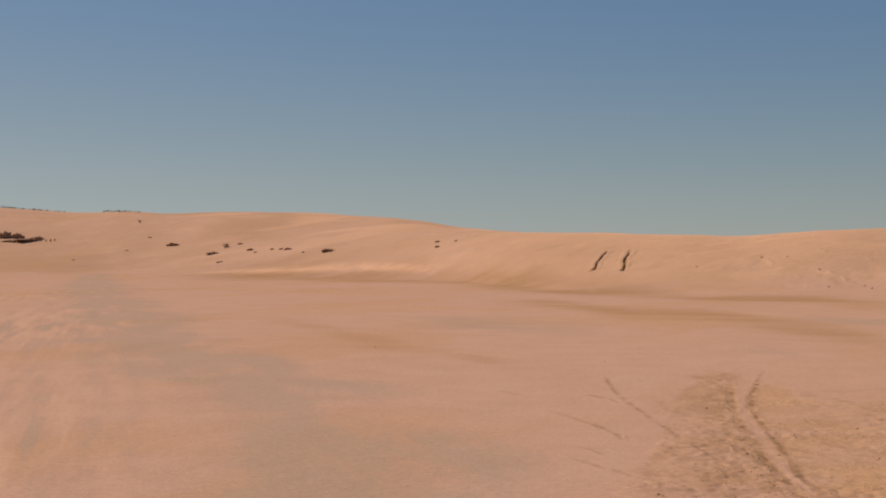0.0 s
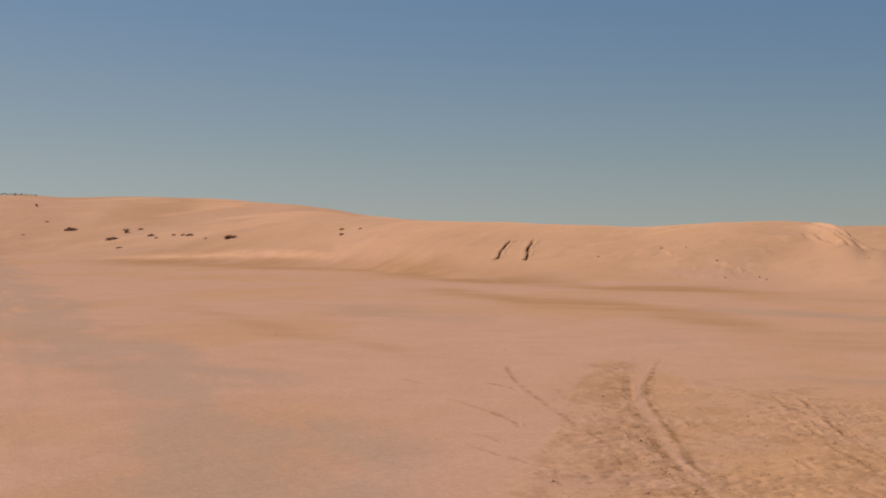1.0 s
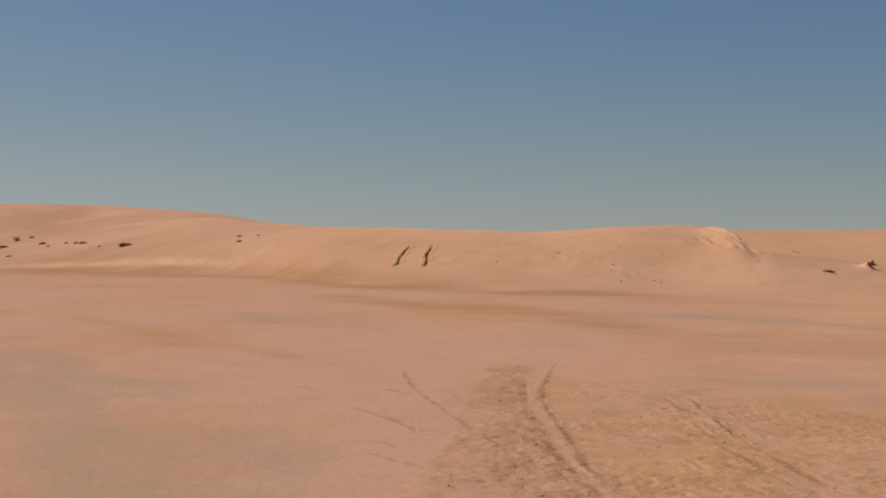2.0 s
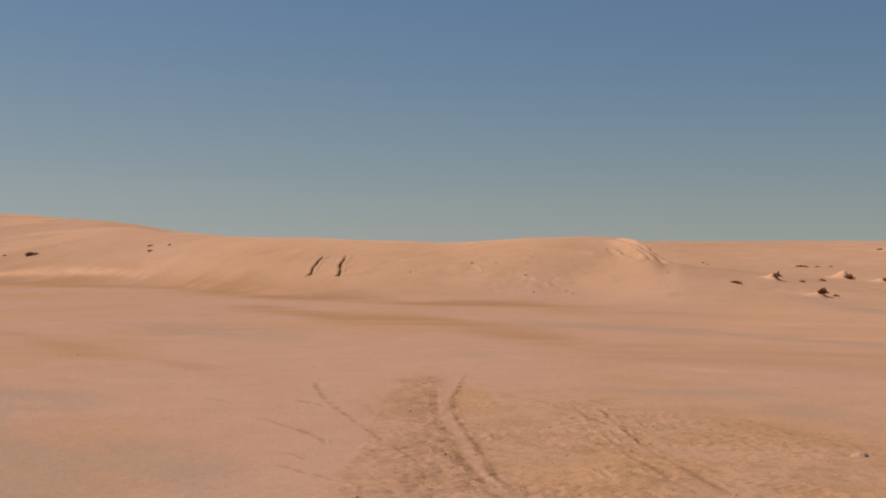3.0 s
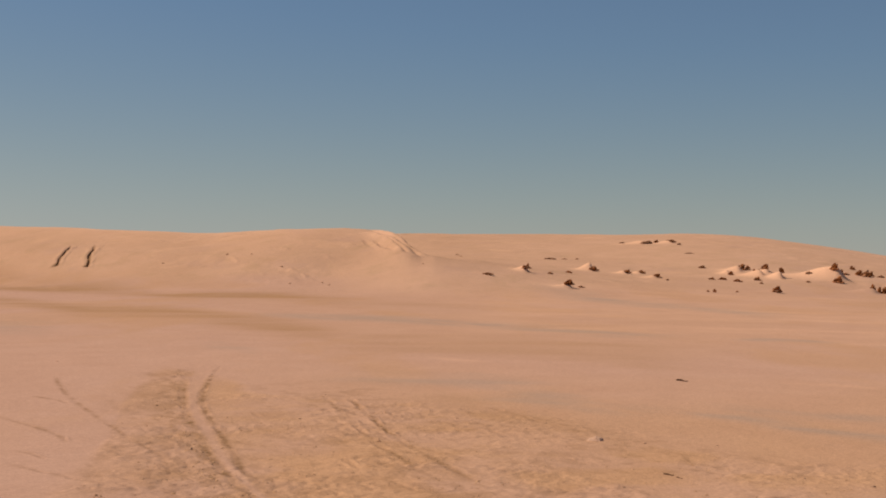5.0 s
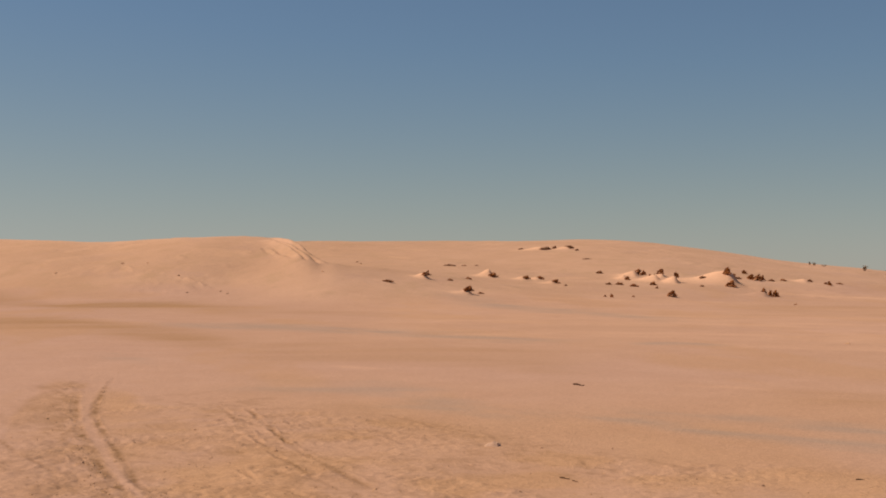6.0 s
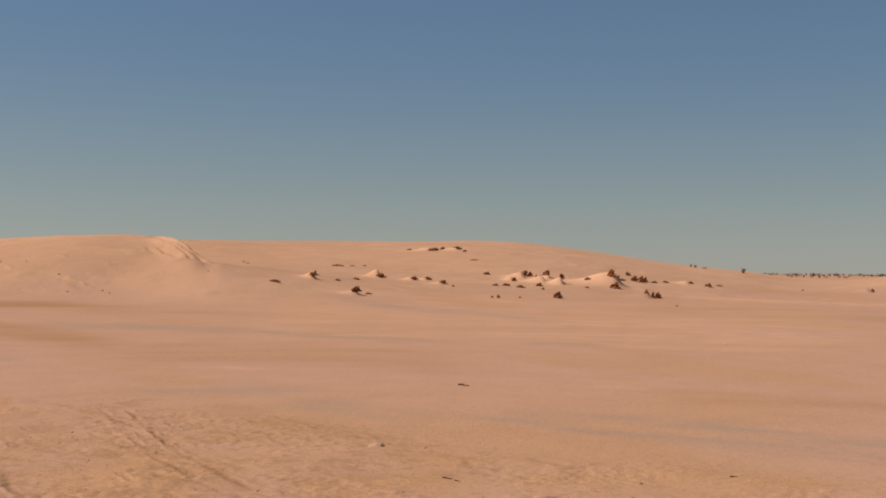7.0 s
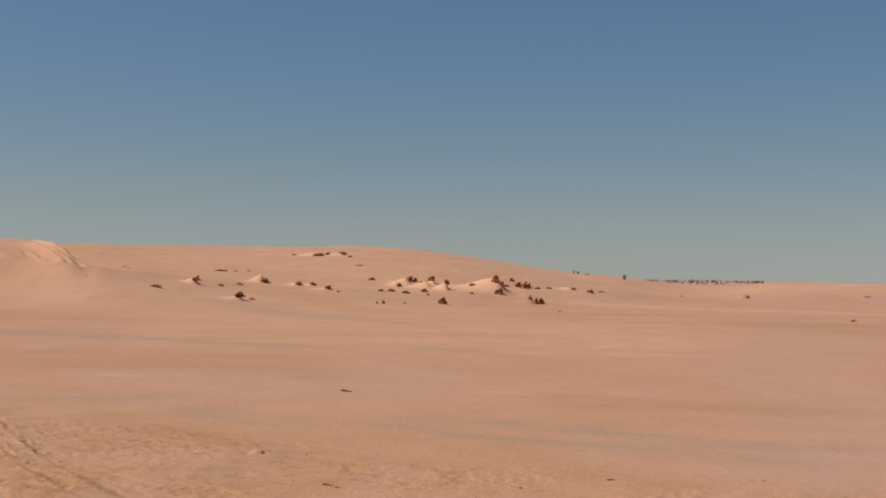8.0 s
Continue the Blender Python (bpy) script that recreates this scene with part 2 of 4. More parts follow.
RIGHT_FOOT = [(8, 70), (20, 52), (25, 47), (30, 47), (36, 48), (46, 50), (54, 58), (60, 62), (180, 100)]
RIGHT_CREST = [(8, 150), (20, 135), (30, 125), (40, 115), (48, 112), (54, 110), (60, 112), (180, 200)]
RIGHT_RISE = [(8, -0.4), (15, 0.6), (20, 1.05), (22.8, 1.14), (27, 1.16), (30, 1.18), (33.5, 1.23), (35.6, 1.25), (37.5, 1.19),
              (39.6, 1.03), (41.5, 0.78), (43.6, 0.46), (45.3, 0.22), (47.5, 0.0), (49.5, -0.22), (51.5, -0.32), (53.4, -0.24),
              (54.8, -0.15), (57, -0.12), (60, -0.15), (80, 0.6), (180, 2.0)]


def dune(b, r, foot, crest, rise, steep=0.5, lee=1.3, left=0.25):
    f, c = eased(b, foot), eased(b, crest)
    h = np.maximum(1.6 + c * np.tan(np.radians(eased(b, rise) - 0.04)), 0.0)
    u = (r - f) / (c - f)
    s = np.clip(u, 0, 1)
    front = (1 - steep) * s * s * (3 - 2 * s) + steep * (1 - (1 - s) ** 2) * step(0, 0.5, s)
    back = 1 - (1 - left) * step(0, lee, u - 1)
    return h * np.where(u < 1, front, back)


def blend(a, b, k=0.35):
    """The higher of two heights with a soft crease."""
    h = np.clip(0.5 + 0.5 * (a - b) / k, 0, 1)
    return b + (a - b) * h + k * h * (1 - h) * np.where(np.minimum(a, b) > 0, 1, 0) * np.clip(np.minimum(a, b) / k, 0, 1)


# Wheel marks on the flat, as (bearing, distance) points from far to near.
def plan(*points):
    return [spot(b, r) for b, r in points]


TYRE_RIGHT = plan((16.47, 23.5), (15.59, 21.3), (14.73, 18.7), (14.28, 16.6), (14.07, 15.0), (14.04, 13.8), (14.32, 12.8), (14.66, 12.0), (15.07, 11.3), (15.4, 10.6), (15.76, 10.1), (16.26, 9.4), (16.96, 8.85), (18.1, 8.2), (20.3, 7.1))
TYRE_LEFT = plan((14.1, 19.5), (13.5, 18.0), (13.16, 16.6), (13.08, 15.0), (13.21, 13.6), (13.42, 12.6), (13.76, 11.7), (14.18, 10.9), (14.63, 10.1), (15.29, 9.4), (16.01, 8.75), (16.9, 8.15), (18.8, 7.1))
SCUFF = plan((7.44, 19.6), (7.44, 17.7), (7.58, 16.3), (7.99, 14.9), (8.49, 14.0), (9.31, 12.9), (10.14, 12.0), (11.11, 11.0), (12.34, 10.2), (13.4, 9.3))
PAIR_RIGHT = plan((20.3, 15.0), (20.52, 14.5), (21.17, 13.4), (21.93, 12.25), (22.76, 11.3), (23.79, 10.55), (24.86, 9.9), (26.05, 9.35), (28.0, 8.6))
PAIR_LEFT = plan((19.2, 15.0), (19.5, 14.5), (20.13, 13.3), (21.06, 12.0), (21.82, 11.0), (22.78, 10.3), (23.87, 9.6), (25.2, 9.0), (26.6, 8.6))
DRAGS = [plan((6.51, 14.7), (7.71, 14.2), (8.3, 13.85)), plan((4.9, 13.1), (5.99, 12.5), (6.78, 12.1), (7.84, 11.5), (8.45, 10.9)), plan((26.17, 13.6), (27.7, 13.2), (29.23, 12.5), (31.72, 11.6)),
         plan((-3.0, 24.5), (-4.0, 21.8)), plan((2.6, 15.05), (3.3, 14.7), (4.0, 14.35)), plan((5.9, 10.7), (6.8, 10.45), (7.6, 10.1)), plan((5.9, 10.0), (8.0, 9.4), (10.5, 8.85)),
         plan((26.4, 12.4), (27.0, 12.0), (27.9, 11.35)), plan((20.3, 10.1), (20.9, 9.8), (21.6, 9.35)), plan((36.2, 10.6), (36.5, 10.25), (36.9, 9.9)), plan((33.2, 10.9), (33.7, 10.55)),
         plan((16.0, 13.0), (16.9, 12.5), (18.2, 12.2))]
# Streaks over the flat: a line of (bearing, distance), then its half width as a share of the distance, and its strength.
# The first ochre row paints the shaded face of the scarp.
OCHRE = [([(-11, 102), (-7, 99), (-4.6, 95), (-2, 89), (0, 83), (3, 70), (6, 62), (9, 58), (13, 51), (16, 50), (20, 46)], 0.10, 0.9), ([(3.7, 44.5), (5.5, 41.8), (8.1, 36), (12, 34), (15.5, 30.2), (20, 26)], 0.09, 0.75),
         ([(-7.4, 31), (-4.8, 26.5), (-2.2, 23), (0, 21), (3.3, 17.6)], 0.07, 0.4), ([(20, 25), (25, 23.5), (29, 22.6), (35.3, 20.1)], 0.11, 0.4), ([(44.6, 16.1), (48.5, 15.4), (52.3, 15.2), (58.3, 15.6)], 0.06, 0.4),
         ([(20, 47), (23.5, 42), (27.3, 39)], 0.10, 0.4), ([(42.7, 48.4), (47.8, 48.5), (53, 46), (60, 41.5)], 0.12, 0.4), ([(25, 14.0), (29.2, 12.7), (33.2, 11.4)], 0.05, 0.45)]
GREY = [([(-1, 33), (3, 29.9), (6.8, 28.5)], 0.098, 0.7), ([(17, 34.5), (20.5, 33), (24, 31.2), (27.4, 29.7), (30.7, 28.6), (34.4, 27.3)], 0.049, 0.85), ([(29.5, 52.5), (33.3, 46.2), (36.2, 42.5), (38.9, 38.6)], 0.056, 0.8),
        ([(38.4, 25.8), (40.3, 26.2), (42, 25.8)], 0.028, 0.9), ([(34.5, 13.6), (38.4, 13.1), (42.3, 12.5), (46.2, 12.1), (51.4, 11.7), (58, 11.4)], 0.031, 0.8), ([(45.5, 13.4), (50, 12.9), (55, 12.4), (60.5, 12.6)], 0.036, 0.8),
        ([(20.6, 16.7), (23, 16.3), (26, 16.2), (30.5, 14.8), (33, 13.8), (36, 14.1)], 0.070, 0.65), ([(37.8, 14.1), (40.5, 13.8), (45, 13.7)], 0.028, 0.7), ([(13.8, 22.5), (15.2, 22.2), (16.2, 21.2)], 0.056, 0.4)]
# The fourth pale row paints the sunlit brow above the scarp.
PALE = [([(44.5, 69), (49, 66.5), (53, 64), (60, 59.5)], 0.03, 0.4), ([(40.4, 17.3), (42.5, 17.2), (44.3, 16.9)], 0.012, 0.22), ([(24.5, 19.9), (26.7, 19.3)], 0.016, 0.18), ([(-10.5, 107), (-7, 104), (-4.6, 100), (-2, 94), (-0.5, 88.5)], 0.016, 0.6), ([(26, 40), (34, 42), (42, 40), (52, 36)], 0.35, 0.22),
        ([(0.5, 21.6), (1.6, 20.9), (3, 20.4)], 0.02, 0.15)]
# Deep ruts of a car that drove down the dune, and the ploughed lines on its nose.
DUNE_RUTS = [(plan((6.96, 68.3), (7.03, 68.8), (7.16, 69.7), (7.42, 70.9), (7.65, 73.1)), 0.22), (plan((8.27, 66.3), (8.32, 65.9), (8.42, 68.6), (8.52, 69.4), (8.68, 72.1)), 0.22),
             (plan((7.39, 69.0), (7.52, 69.9)), 0.03), (plan((7.80, 71.2), (7.91, 71.9)), 0.04), (plan((8.99, 70.2), (9.06, 71.1)), 0.04),
             (plan((7.20, 66.1), (7.34, 65.8), (7.73, 66.1)), 0.05), (plan((8.58, 66.3), (8.68, 67.1)), 0.03)]
NOSE_LINES = [plan((21.1, 69.6), (21.6, 67.0), (22.3, 64.2), (22.9, 61.2), (23.4, 59.6), (23.7, 57.8)), plan((20.7, 66.6), (21.2, 65.3), (21.79, 62.5), (22.29, 59.5), (22.59, 58.0)),
              plan((20.95, 63.2), (21.24, 61.9), (21.4, 60.9), (22.04, 58.6)), plan((20.3, 63.7), (20.58, 63.6), (20.71, 62.2), (21.22, 60.3))]
STREAKS = [plan((14.46, 62.2), (15.51, 59.3)), plan((16.0, 59.7), (16.93, 58.4), (18.0, 56.9), (18.5, 55.5)), plan((16.6, 63.0), (17.4, 61.6)), plan((18.6, 60.5), (19.6, 58.7))]
SMEARS = [(12.2, 13.9, 0.42, 1.4, 0.55), (12.6, 11.0, 0.45, 0.9, 0.62), (13.4, 9.2, 0.32, 0.5, 0.58), (16.6, 12.5, 0.35, 0.4, 0.35), (11.9, 17.0, 0.40, 0.7, 0.45), (19.7, 14.2, 0.35, 0.6, 0.35)]
# Sand blown up beside the rocks: bearing, distance, half length, half width, height.
DRIFTS = [(28.22, 58.3, 0.27, 0.5, 0.25), (31.19, 67.1, 0.35, 0.5, 0.41), (30.24, 54.1, 0.3, 0.4, 0.17), (37.83, 71.2, 0.45, 0.6, 0.29), (38.79, 69.2, 0.49, 0.6, 0.32), (39.66, 68.7, 0.37, 0.6, 0.36),
       (42.04, 70.3, 1.12, 0.9, 0.69), (39.49, 60.0, 0.54, 0.4, 0.14), (43.59, 64.0, 0.62, 0.5, 0.26), (53.16, 81.7, 0.51, 0.5, 0.28), (32.75, 66.3, 0.25, 0.4, 0.16), (33.39, 66.8, 0.25, 0.4, 0.12),
       (45.35, 76.7, 0.34, 0.4, 0.18), (33.49, 90.6, 0.66, 0.6, 0.21), (34.73, 90.6, 0.58, 0.6, 0.21), (37.38, 69.8, 0.25, 0.5, 0.2), (39.08, 71.4, 0.25, 0.5, 0.21), (34.08, 64.1, 0.24, 0.4, 0.12)]


def groove(x, y, line, width, depth, rim):
    d, along, side = off_line(x, y, line)
    d = d * (1 + 0.35 * grain(x, y, 0.35, 41))
    fade = step(0.1, 0.22, along) * step(0, 0.12, 1 - along) * (0.3 + 0.7 * step(-0.4, 0.4, grain(x, y, 0.9, 47))) * (0.15 + 0.85 * step(-0.3, 0.3, grain(x, y, 0.22, 48)))
    bite = 0.55 + 0.7 * grain(x, y, 0.16, 43)
    return fade * (-depth * bite * np.exp(-(d / (0.5 * width)) ** 4) + rim * (0.8 + 0.6 * grain(x, y, 0.3, 45)) * np.exp(-((d - 0.85 * width) / (0.35 * width)) ** 2))


def churn(x, y, r, b):
    """How loose and trodden the sand near the wheel marks is, 0 to 1."""
    wob = 0.5 * rough(x, y, 1.6, 51, 3)
    edge = eased(b, [(5, 7.5), (8, 8.6), (9.8, 11.0), (11.0, 16.0), (14.5, 17.2), (17, 14.8), (20, 14.8), (27.5, 13.2), (35, 11.9), (40, 11.4), (50, 11.0), (66, 10.8)])
    return step(-0.4, 1.4, edge - r + 1.6 * wob) * step(5.5, 9, b) * (1 - step(58, 70, b)) * step(4.5, 7.5, r)


def scarp(x, y, b):
    """Distance of the low scarp along the foot of the dunes."""
    return eased(b, [(-24, 108), (-11, 103), (-7, 100), (-4.6, 96), (-2, 90), (0, 84), (3, 71), (6, 62), (9, 58), (13, 52), (19, 51), (30, 54), (64, 60)]) + 1.2 * grain(x, y, 7, 91)


def mound(x, y, row, wide):
    """A drift with a long gentle tail on one side and a short one on the other, 0 to 1."""
    bb, rr, a, c, h = row
    cx, cy = spot(bb, rr)
    sx, sy = math.cos(radians(bb)), -math.sin(radians(bb))
    u, v = (x - cx) * sx + (y - cy) * sy, -(x - cx) * sy + (y - cy) * sx
    u = np.where(u < 0, u / (1.5 * a * wide), u / (0.4 * a))
    return np.exp(-(u * u + (v / (c * wide)) ** 2))


def blown(x, y, wide):
    """Where the sunlit sand drifts against the rocks are painted paler, 0 to 1."""
    out = np.zeros(x.shape)
    for row in DRIFTS:
        near = np.hypot(x - spot(row[0], row[1])[0], y - spot(row[0], row[1])[1]) < 12
        out[near] = np.maximum(out[near], mound(x[near], y[near], row, wide))
    return out


def detail(x, y, r, b):
    z = np.zeros(x.shape)
    view = (b > -26) & (b < 64)
    near = view & (r > 6) & (r < 27)
    px, py, pr, pb = x[near], y[near], r[near], b[near]
    loose = churn(px, py, pr, pb)
    up = 0.003 * rough(px, py, 0.6, 61, 3) + 0.0015 * rough(px, py, 0.16, 65, 2)
    flat = loose * (1 - 0.75 * wheel_print(px, py))
    up += flat * (0.008 * rough(px, py, 0.7, 67, 3) + (0.011 * np.abs(rough(px, py, 0.19, 69, 3)) + 0.0055 * rough(px, py, 0.07, 70, 2)) * step(-0.5, 0.6, grain(px, py, 0.8, 71)))
    for line, width, depth, rim in ((TYRE_RIGHT, 0.055, 0.0075, 0.003), (TYRE_LEFT, 0.075, 0.010, 0.003), (SCUFF, 0.05, 0.006, 0.002),
                                    (PAIR_RIGHT, 0.06, 0.012, 0.006), (PAIR_LEFT, 0.06, 0.011, 0.006)):
        up += groove(px, py, line, width, depth, rim)
    for line in DRAGS:
        up += groove(px, py, line, 0.05, 0.008, 0.004)
    # trodden clods beside the deeper wheel mark
    d, along, side = off_line(px, py, TYRE_LEFT)
    up += 0.007 * np.exp(-(d / 0.40) ** 2) * np.maximum(grain(px, py, 0.09, 73), 0) * step(0, 0.1, along)
    d, along, side = off_line(px, py, PAIR_LEFT)
    up += 0.007 * np.exp(-(d / 0.5) ** 2) * np.maximum(grain(px, py, 0.12, 75), 0)
    # short scrapes and kicked-up ridges over the trodden stretch
    rng = random.Random(77)
    for _ in range(190):
        bb = rng.uniform(10, 60)
        cx, cy = spot(bb, 8.2 + 5.6 * rng.random() ** 1.2)
        turn, long_, wide_, deep_ = rng.gauss(-0.75, 0.5), rng.uniform(0.06, 0.30), rng.uniform(0.010, 0.022), rng.uniform(0.003, 0.007)
        here = (np.abs(px - cx) < 0.5) & (np.abs(py - cy) < 0.5)
        ox, oy = px[here] - cx, py[here] - cy
        u, v = ox * math.cos(turn) + oy * math.sin(turn), -ox * math.sin(turn) + oy * math.cos(turn)
        v = v + 0.03 * grain(px[here], py[here], 0.12, 153)
        fade = np.exp(-(u / long_) ** 4)
        up[here] += loose[here] * fade * deep_ * (np.exp(-((v - wide_) / wide_) ** 2) - np.exp(-((v + wide_) / wide_) ** 2))
    z[near] = up
    far = view & (r > 48) & (r < 104)
    px, py = x[far], y[far]
    up = np.zeros(px.shape)
    for line, depth in DUNE_RUTS:
        d, along, side = off_line(px, py, line)
        d = np.abs(d * side + 0.07 * grain(px, py, 0.55, 141) + 0.03 * grain(px, py, 0.2, 143))
        w = (0.060 - 0.025 * along + 0.09 * np.exp(-(along / 0.12) ** 2)) * (1 + 0.4 * grain(px, py, 0.3, 145))
        fade = step(0, 0.05, along) * step(0, 0.3, 1 - along) * (0.75 + 0.4 * grain(px, py, 0.5, 147))
        up += fade * (-depth * np.exp(-(d / w) ** 4) + 0.22 * depth * np.exp(-((d - 0.24) / 0.12) ** 2))
    for k, line in enumerate(NOSE_LINES):
        d, along, side = off_line(px, py, line)
        fade = step(0, 0.2, along) * step(0, 0.12, 1 - along)
        if k == 0:
            up += fade * (0.08 * np.exp(-(d / 0.20) ** 2) - 0.13 * np.exp(-((d - 0.36) / 0.13) ** 2) * (side > 0))
        else:
            up += fade * (0.11, 0.07, 0.03)[k - 1] * (np.exp(-(d / np.where(side > 0, 0.30, 0.10)) ** 2) - 0.8 * np.exp(-((d - 0.22) / 0.10) ** 2) * (side < 0))
    for line in STREAKS:
        d, along, side = off_line(px, py, line)
        torn = step(-0.3, 0.4, rough(px, py, 0.5, 163, 2))
        up += torn * step(0, 0.2, along) * step(0, 0.2, 1 - along) * (0.035 * np.exp(-(d / 0.14) ** 2) - 0.025 * np.exp(-((d - 0.26) / 0.12) ** 2) * (side < 0))
    # slumped, broken sand below the streaks
    cx, cy = spot(17.2, 56.6)
    up += 0.03 * np.exp(-((px - cx) / 2.8) ** 2 - ((py - cy) / 2.0) ** 2) * np.maximum(rough(px, 0.6 * py, 0.55, 149, 3), -0.1)
    for row in DRIFTS:
        up += row[4] * mound(px, py, row, 1.0)
    pr, pb = r[far], b[far]
    # lumps and slumped sand over the slopes, and a low scarp along their foot
    up += 0.03 * step(0.1, 0.8, rough(px, py, 4.0, 81, 2)) * rough(px, py, 0.8, 83, 3) * step(52, 62, pr)
    # wind-scoured crescents
    su, sv = pr * np.radians(pb), pr + 1.2 * grain(px, py, 6, 87)
    up += 0.018 * step(0.0, 0.9, grain(su, 3.2 * sv, 9.0, 85) + 0.3 * grain(px, py, 2, 86)) * step(54, 64, pr) - 0.015
    z[far] += up
    crest = view & (r >= 104) & (r < 190)
    z[crest] += 0.12 * (step(0.0, 0.9, rough(r[crest] * np.radians(b[crest]), 2.6 * r[crest] + 3 * grain(x[crest], y[crest], 9, 88), 12.0, 89, 2)) - 0.45)
    foot = scarp(x, y, b)
    high = eased(b, [(-24, 0.05), (-11, 0.16), (-8, 0.30), (0, 0.28), (5, 0.16), (12, 0.10), (20, 0.08), (26, 0.0), (64, 0.0)])
    z += high * step(0, 3.4, r - foot) * (1 - step(3, 30, r - foot)) * view
    return z


def wheel_print(x, y):
    """Smooth pressed sand between the two edges of the clearer wheel mark, 0 to 1."""
    dl, along, left = off_line(x, y, TYRE_LEFT)
    dr, also, right = off_line(x, y, TYRE_RIGHT)
    return np.where((left < 0) & (right > 0), step(0.03, 0.09, dl) * step(0.03, 0.09, dr), 0.0) * step(0.05, 0.15, along) * (dl < 0.5)


def turned_shade(x, y, r, b):
    """Dark sand dug up by wheels, with the shade of ruts and holes painted in, 0 to 1."""
    out = np.zeros(x.shape)
    near = (b > 0) & (b < 42) & (r > 6) & (r < 25)
    px, py, pr, pb = x[near], y[near], r[near], b[near]
    broken = step(-0.25, 0.3, grain(px, 0.6 * py, 0.16, 121)) * (0.4 + 0.6 * step(-0.3, 0.3, grain(px, py, 0.05, 123)))
    v = np.zeros(px.shape)
    for line, width, power in ((TYRE_RIGHT, 0.040, 0.85), (TYRE_LEFT, 0.058, 1.0), (SCUFF, 0.032, 0.6), (PAIR_RIGHT, 0.034, 0.9), (PAIR_LEFT, 0.032, 0.75)):
        d, along, side = off_line(px, py, line)
        v = np.maximum(v, power * np.exp(-(d / width) ** 2) * (0.2 + 0.15 * step(0.5, 0.75, along) + (0.75 - 0.15 * step(0.5, 0.75, along)) * broken) * step(0.16, 0.23, along) * step(0, 0.15, 1 - along))
    for k, line in enumerate(DRAGS):
        d, along, side = off_line(px, py, line)
        v = np.maximum(v, (0.7 if k in (0, 1, 3) else 0.35) * np.exp(-(d / 0.035) ** 2) * (0.35 + 0.65 * broken) * step(0, 0.15, along) * step(0, 0.25, 1 - along))
    d, along, side = off_line(px, py, TYRE_LEFT)
    trodden = np.where(side < 0, np.exp(-(d / 0.12) ** 2), np.exp(-(d / 0.5) ** 2)) * step(0.08, 0.2, along)
    v = np.maximum(v, trodden * 0.45 * step(-0.2, 0.75, rough(px, 0.4 * py, 0.11, 125, 3)))
    d, along, side = off_line(px, py, PAIR_LEFT)
    v = np.maximum(v, 0.3 * np.exp(-(d / 0.9) ** 2) * step(0.25, 0.8, rough(px, py, 0.22, 127, 3)))
    v = np.maximum(v, 0.24 * churn(px, py, pr, pb) * step(0.15, 1.1, rough(px, 0.6 * py, 0.09, 129, 3) + 0.5 * rough(px, 0.5 * py, 0.7, 137, 2)))
    # wide smears of thrown sand: bearing, distance, half width and half depth in metres, strength
    for bb, rr, a, c, power in SMEARS:
        cx, cy = spot(bb, rr)
        sx, sy = math.cos(radians(bb)), -math.sin(radians(bb))
        du, dv = ((px - cx) * sx + (py - cy) * sy) / a, (-(px - cx) * sy + (py - cy) * sx) / c
        mask = step(0.0, 1.0, 1.3 - np.hypot(du, dv) + 0.6 * rough(px, 0.3 * py, 0.4, 131, 4))
        v = np.maximum(v, 0.65 * power * mask * (0.4 + 0.6 * step(-0.4, 0.8, rough(px, 0.4 * py, 0.07, 133, 3))))
    out[near] = v * (1 - 0.6 * wheel_print(px, py))
    # shade inside the two ruts on the dune, painted as a dark tone
    far = (b > 6) & (b < 10) & (r > 60) & (r < 76)
    px, py = x[far], y[far]
    v = np.zeros(px.shape)
    for line, depth in DUNE_RUTS[:2]:
        d, along, side = off_line(px, py, line)
        v = np.maximum(v, np.exp(-(d / (0.09 + 0.10 * np.exp(-(along / 0.15) ** 2))) ** 2) * step(0, 0.25, 1 - along))
    out[far] = v
    return out



def streaks_over(x, y, r, b, rows, seed):
    """How strongly long streaks of one kind, wind-blown or painted scarp light and shade, cover the ground, 0 to 1."""
    out = np.zeros(x.shape)
    for line, wide, power in rows:
        b0, b1 = line[0][0], line[-1][0]
        near = (b > b0 - 2) & (b < b1 + 2) & (r > 0.7 * min(k[1] for k in line)) & (r < 1.4 * max(k[1] for k in line))
        px, py, pr, pb = x[near], y[near], r[near], b[near]
        edge = min(2.5, 0.25 * (b1 - b0))
        # wavy ends and edges, frayed along the streak
        across = pr * np.radians(pb)
        size = max(0.4, 0.05 * line[0][1])
        off = np.log(pr / eased(pb, line)) / wide + 0.7 * rough(across, 2.2 * pr, 4 * size, seed, 3)
        run = step(b0 - edge, b0 + edge, pb) * (1 - step(b1 - edge, b1 + edge, pb))
        fray = 0.5 + 0.5 * step(-0.6, 0.4, rough(0.35 * across, 1.6 * pr, size, seed + 7, 4))
        out[near] = np.maximum(out[near], power * run * fray * np.exp(-np.abs(off) ** 2.5))
        seed += 1
    return out


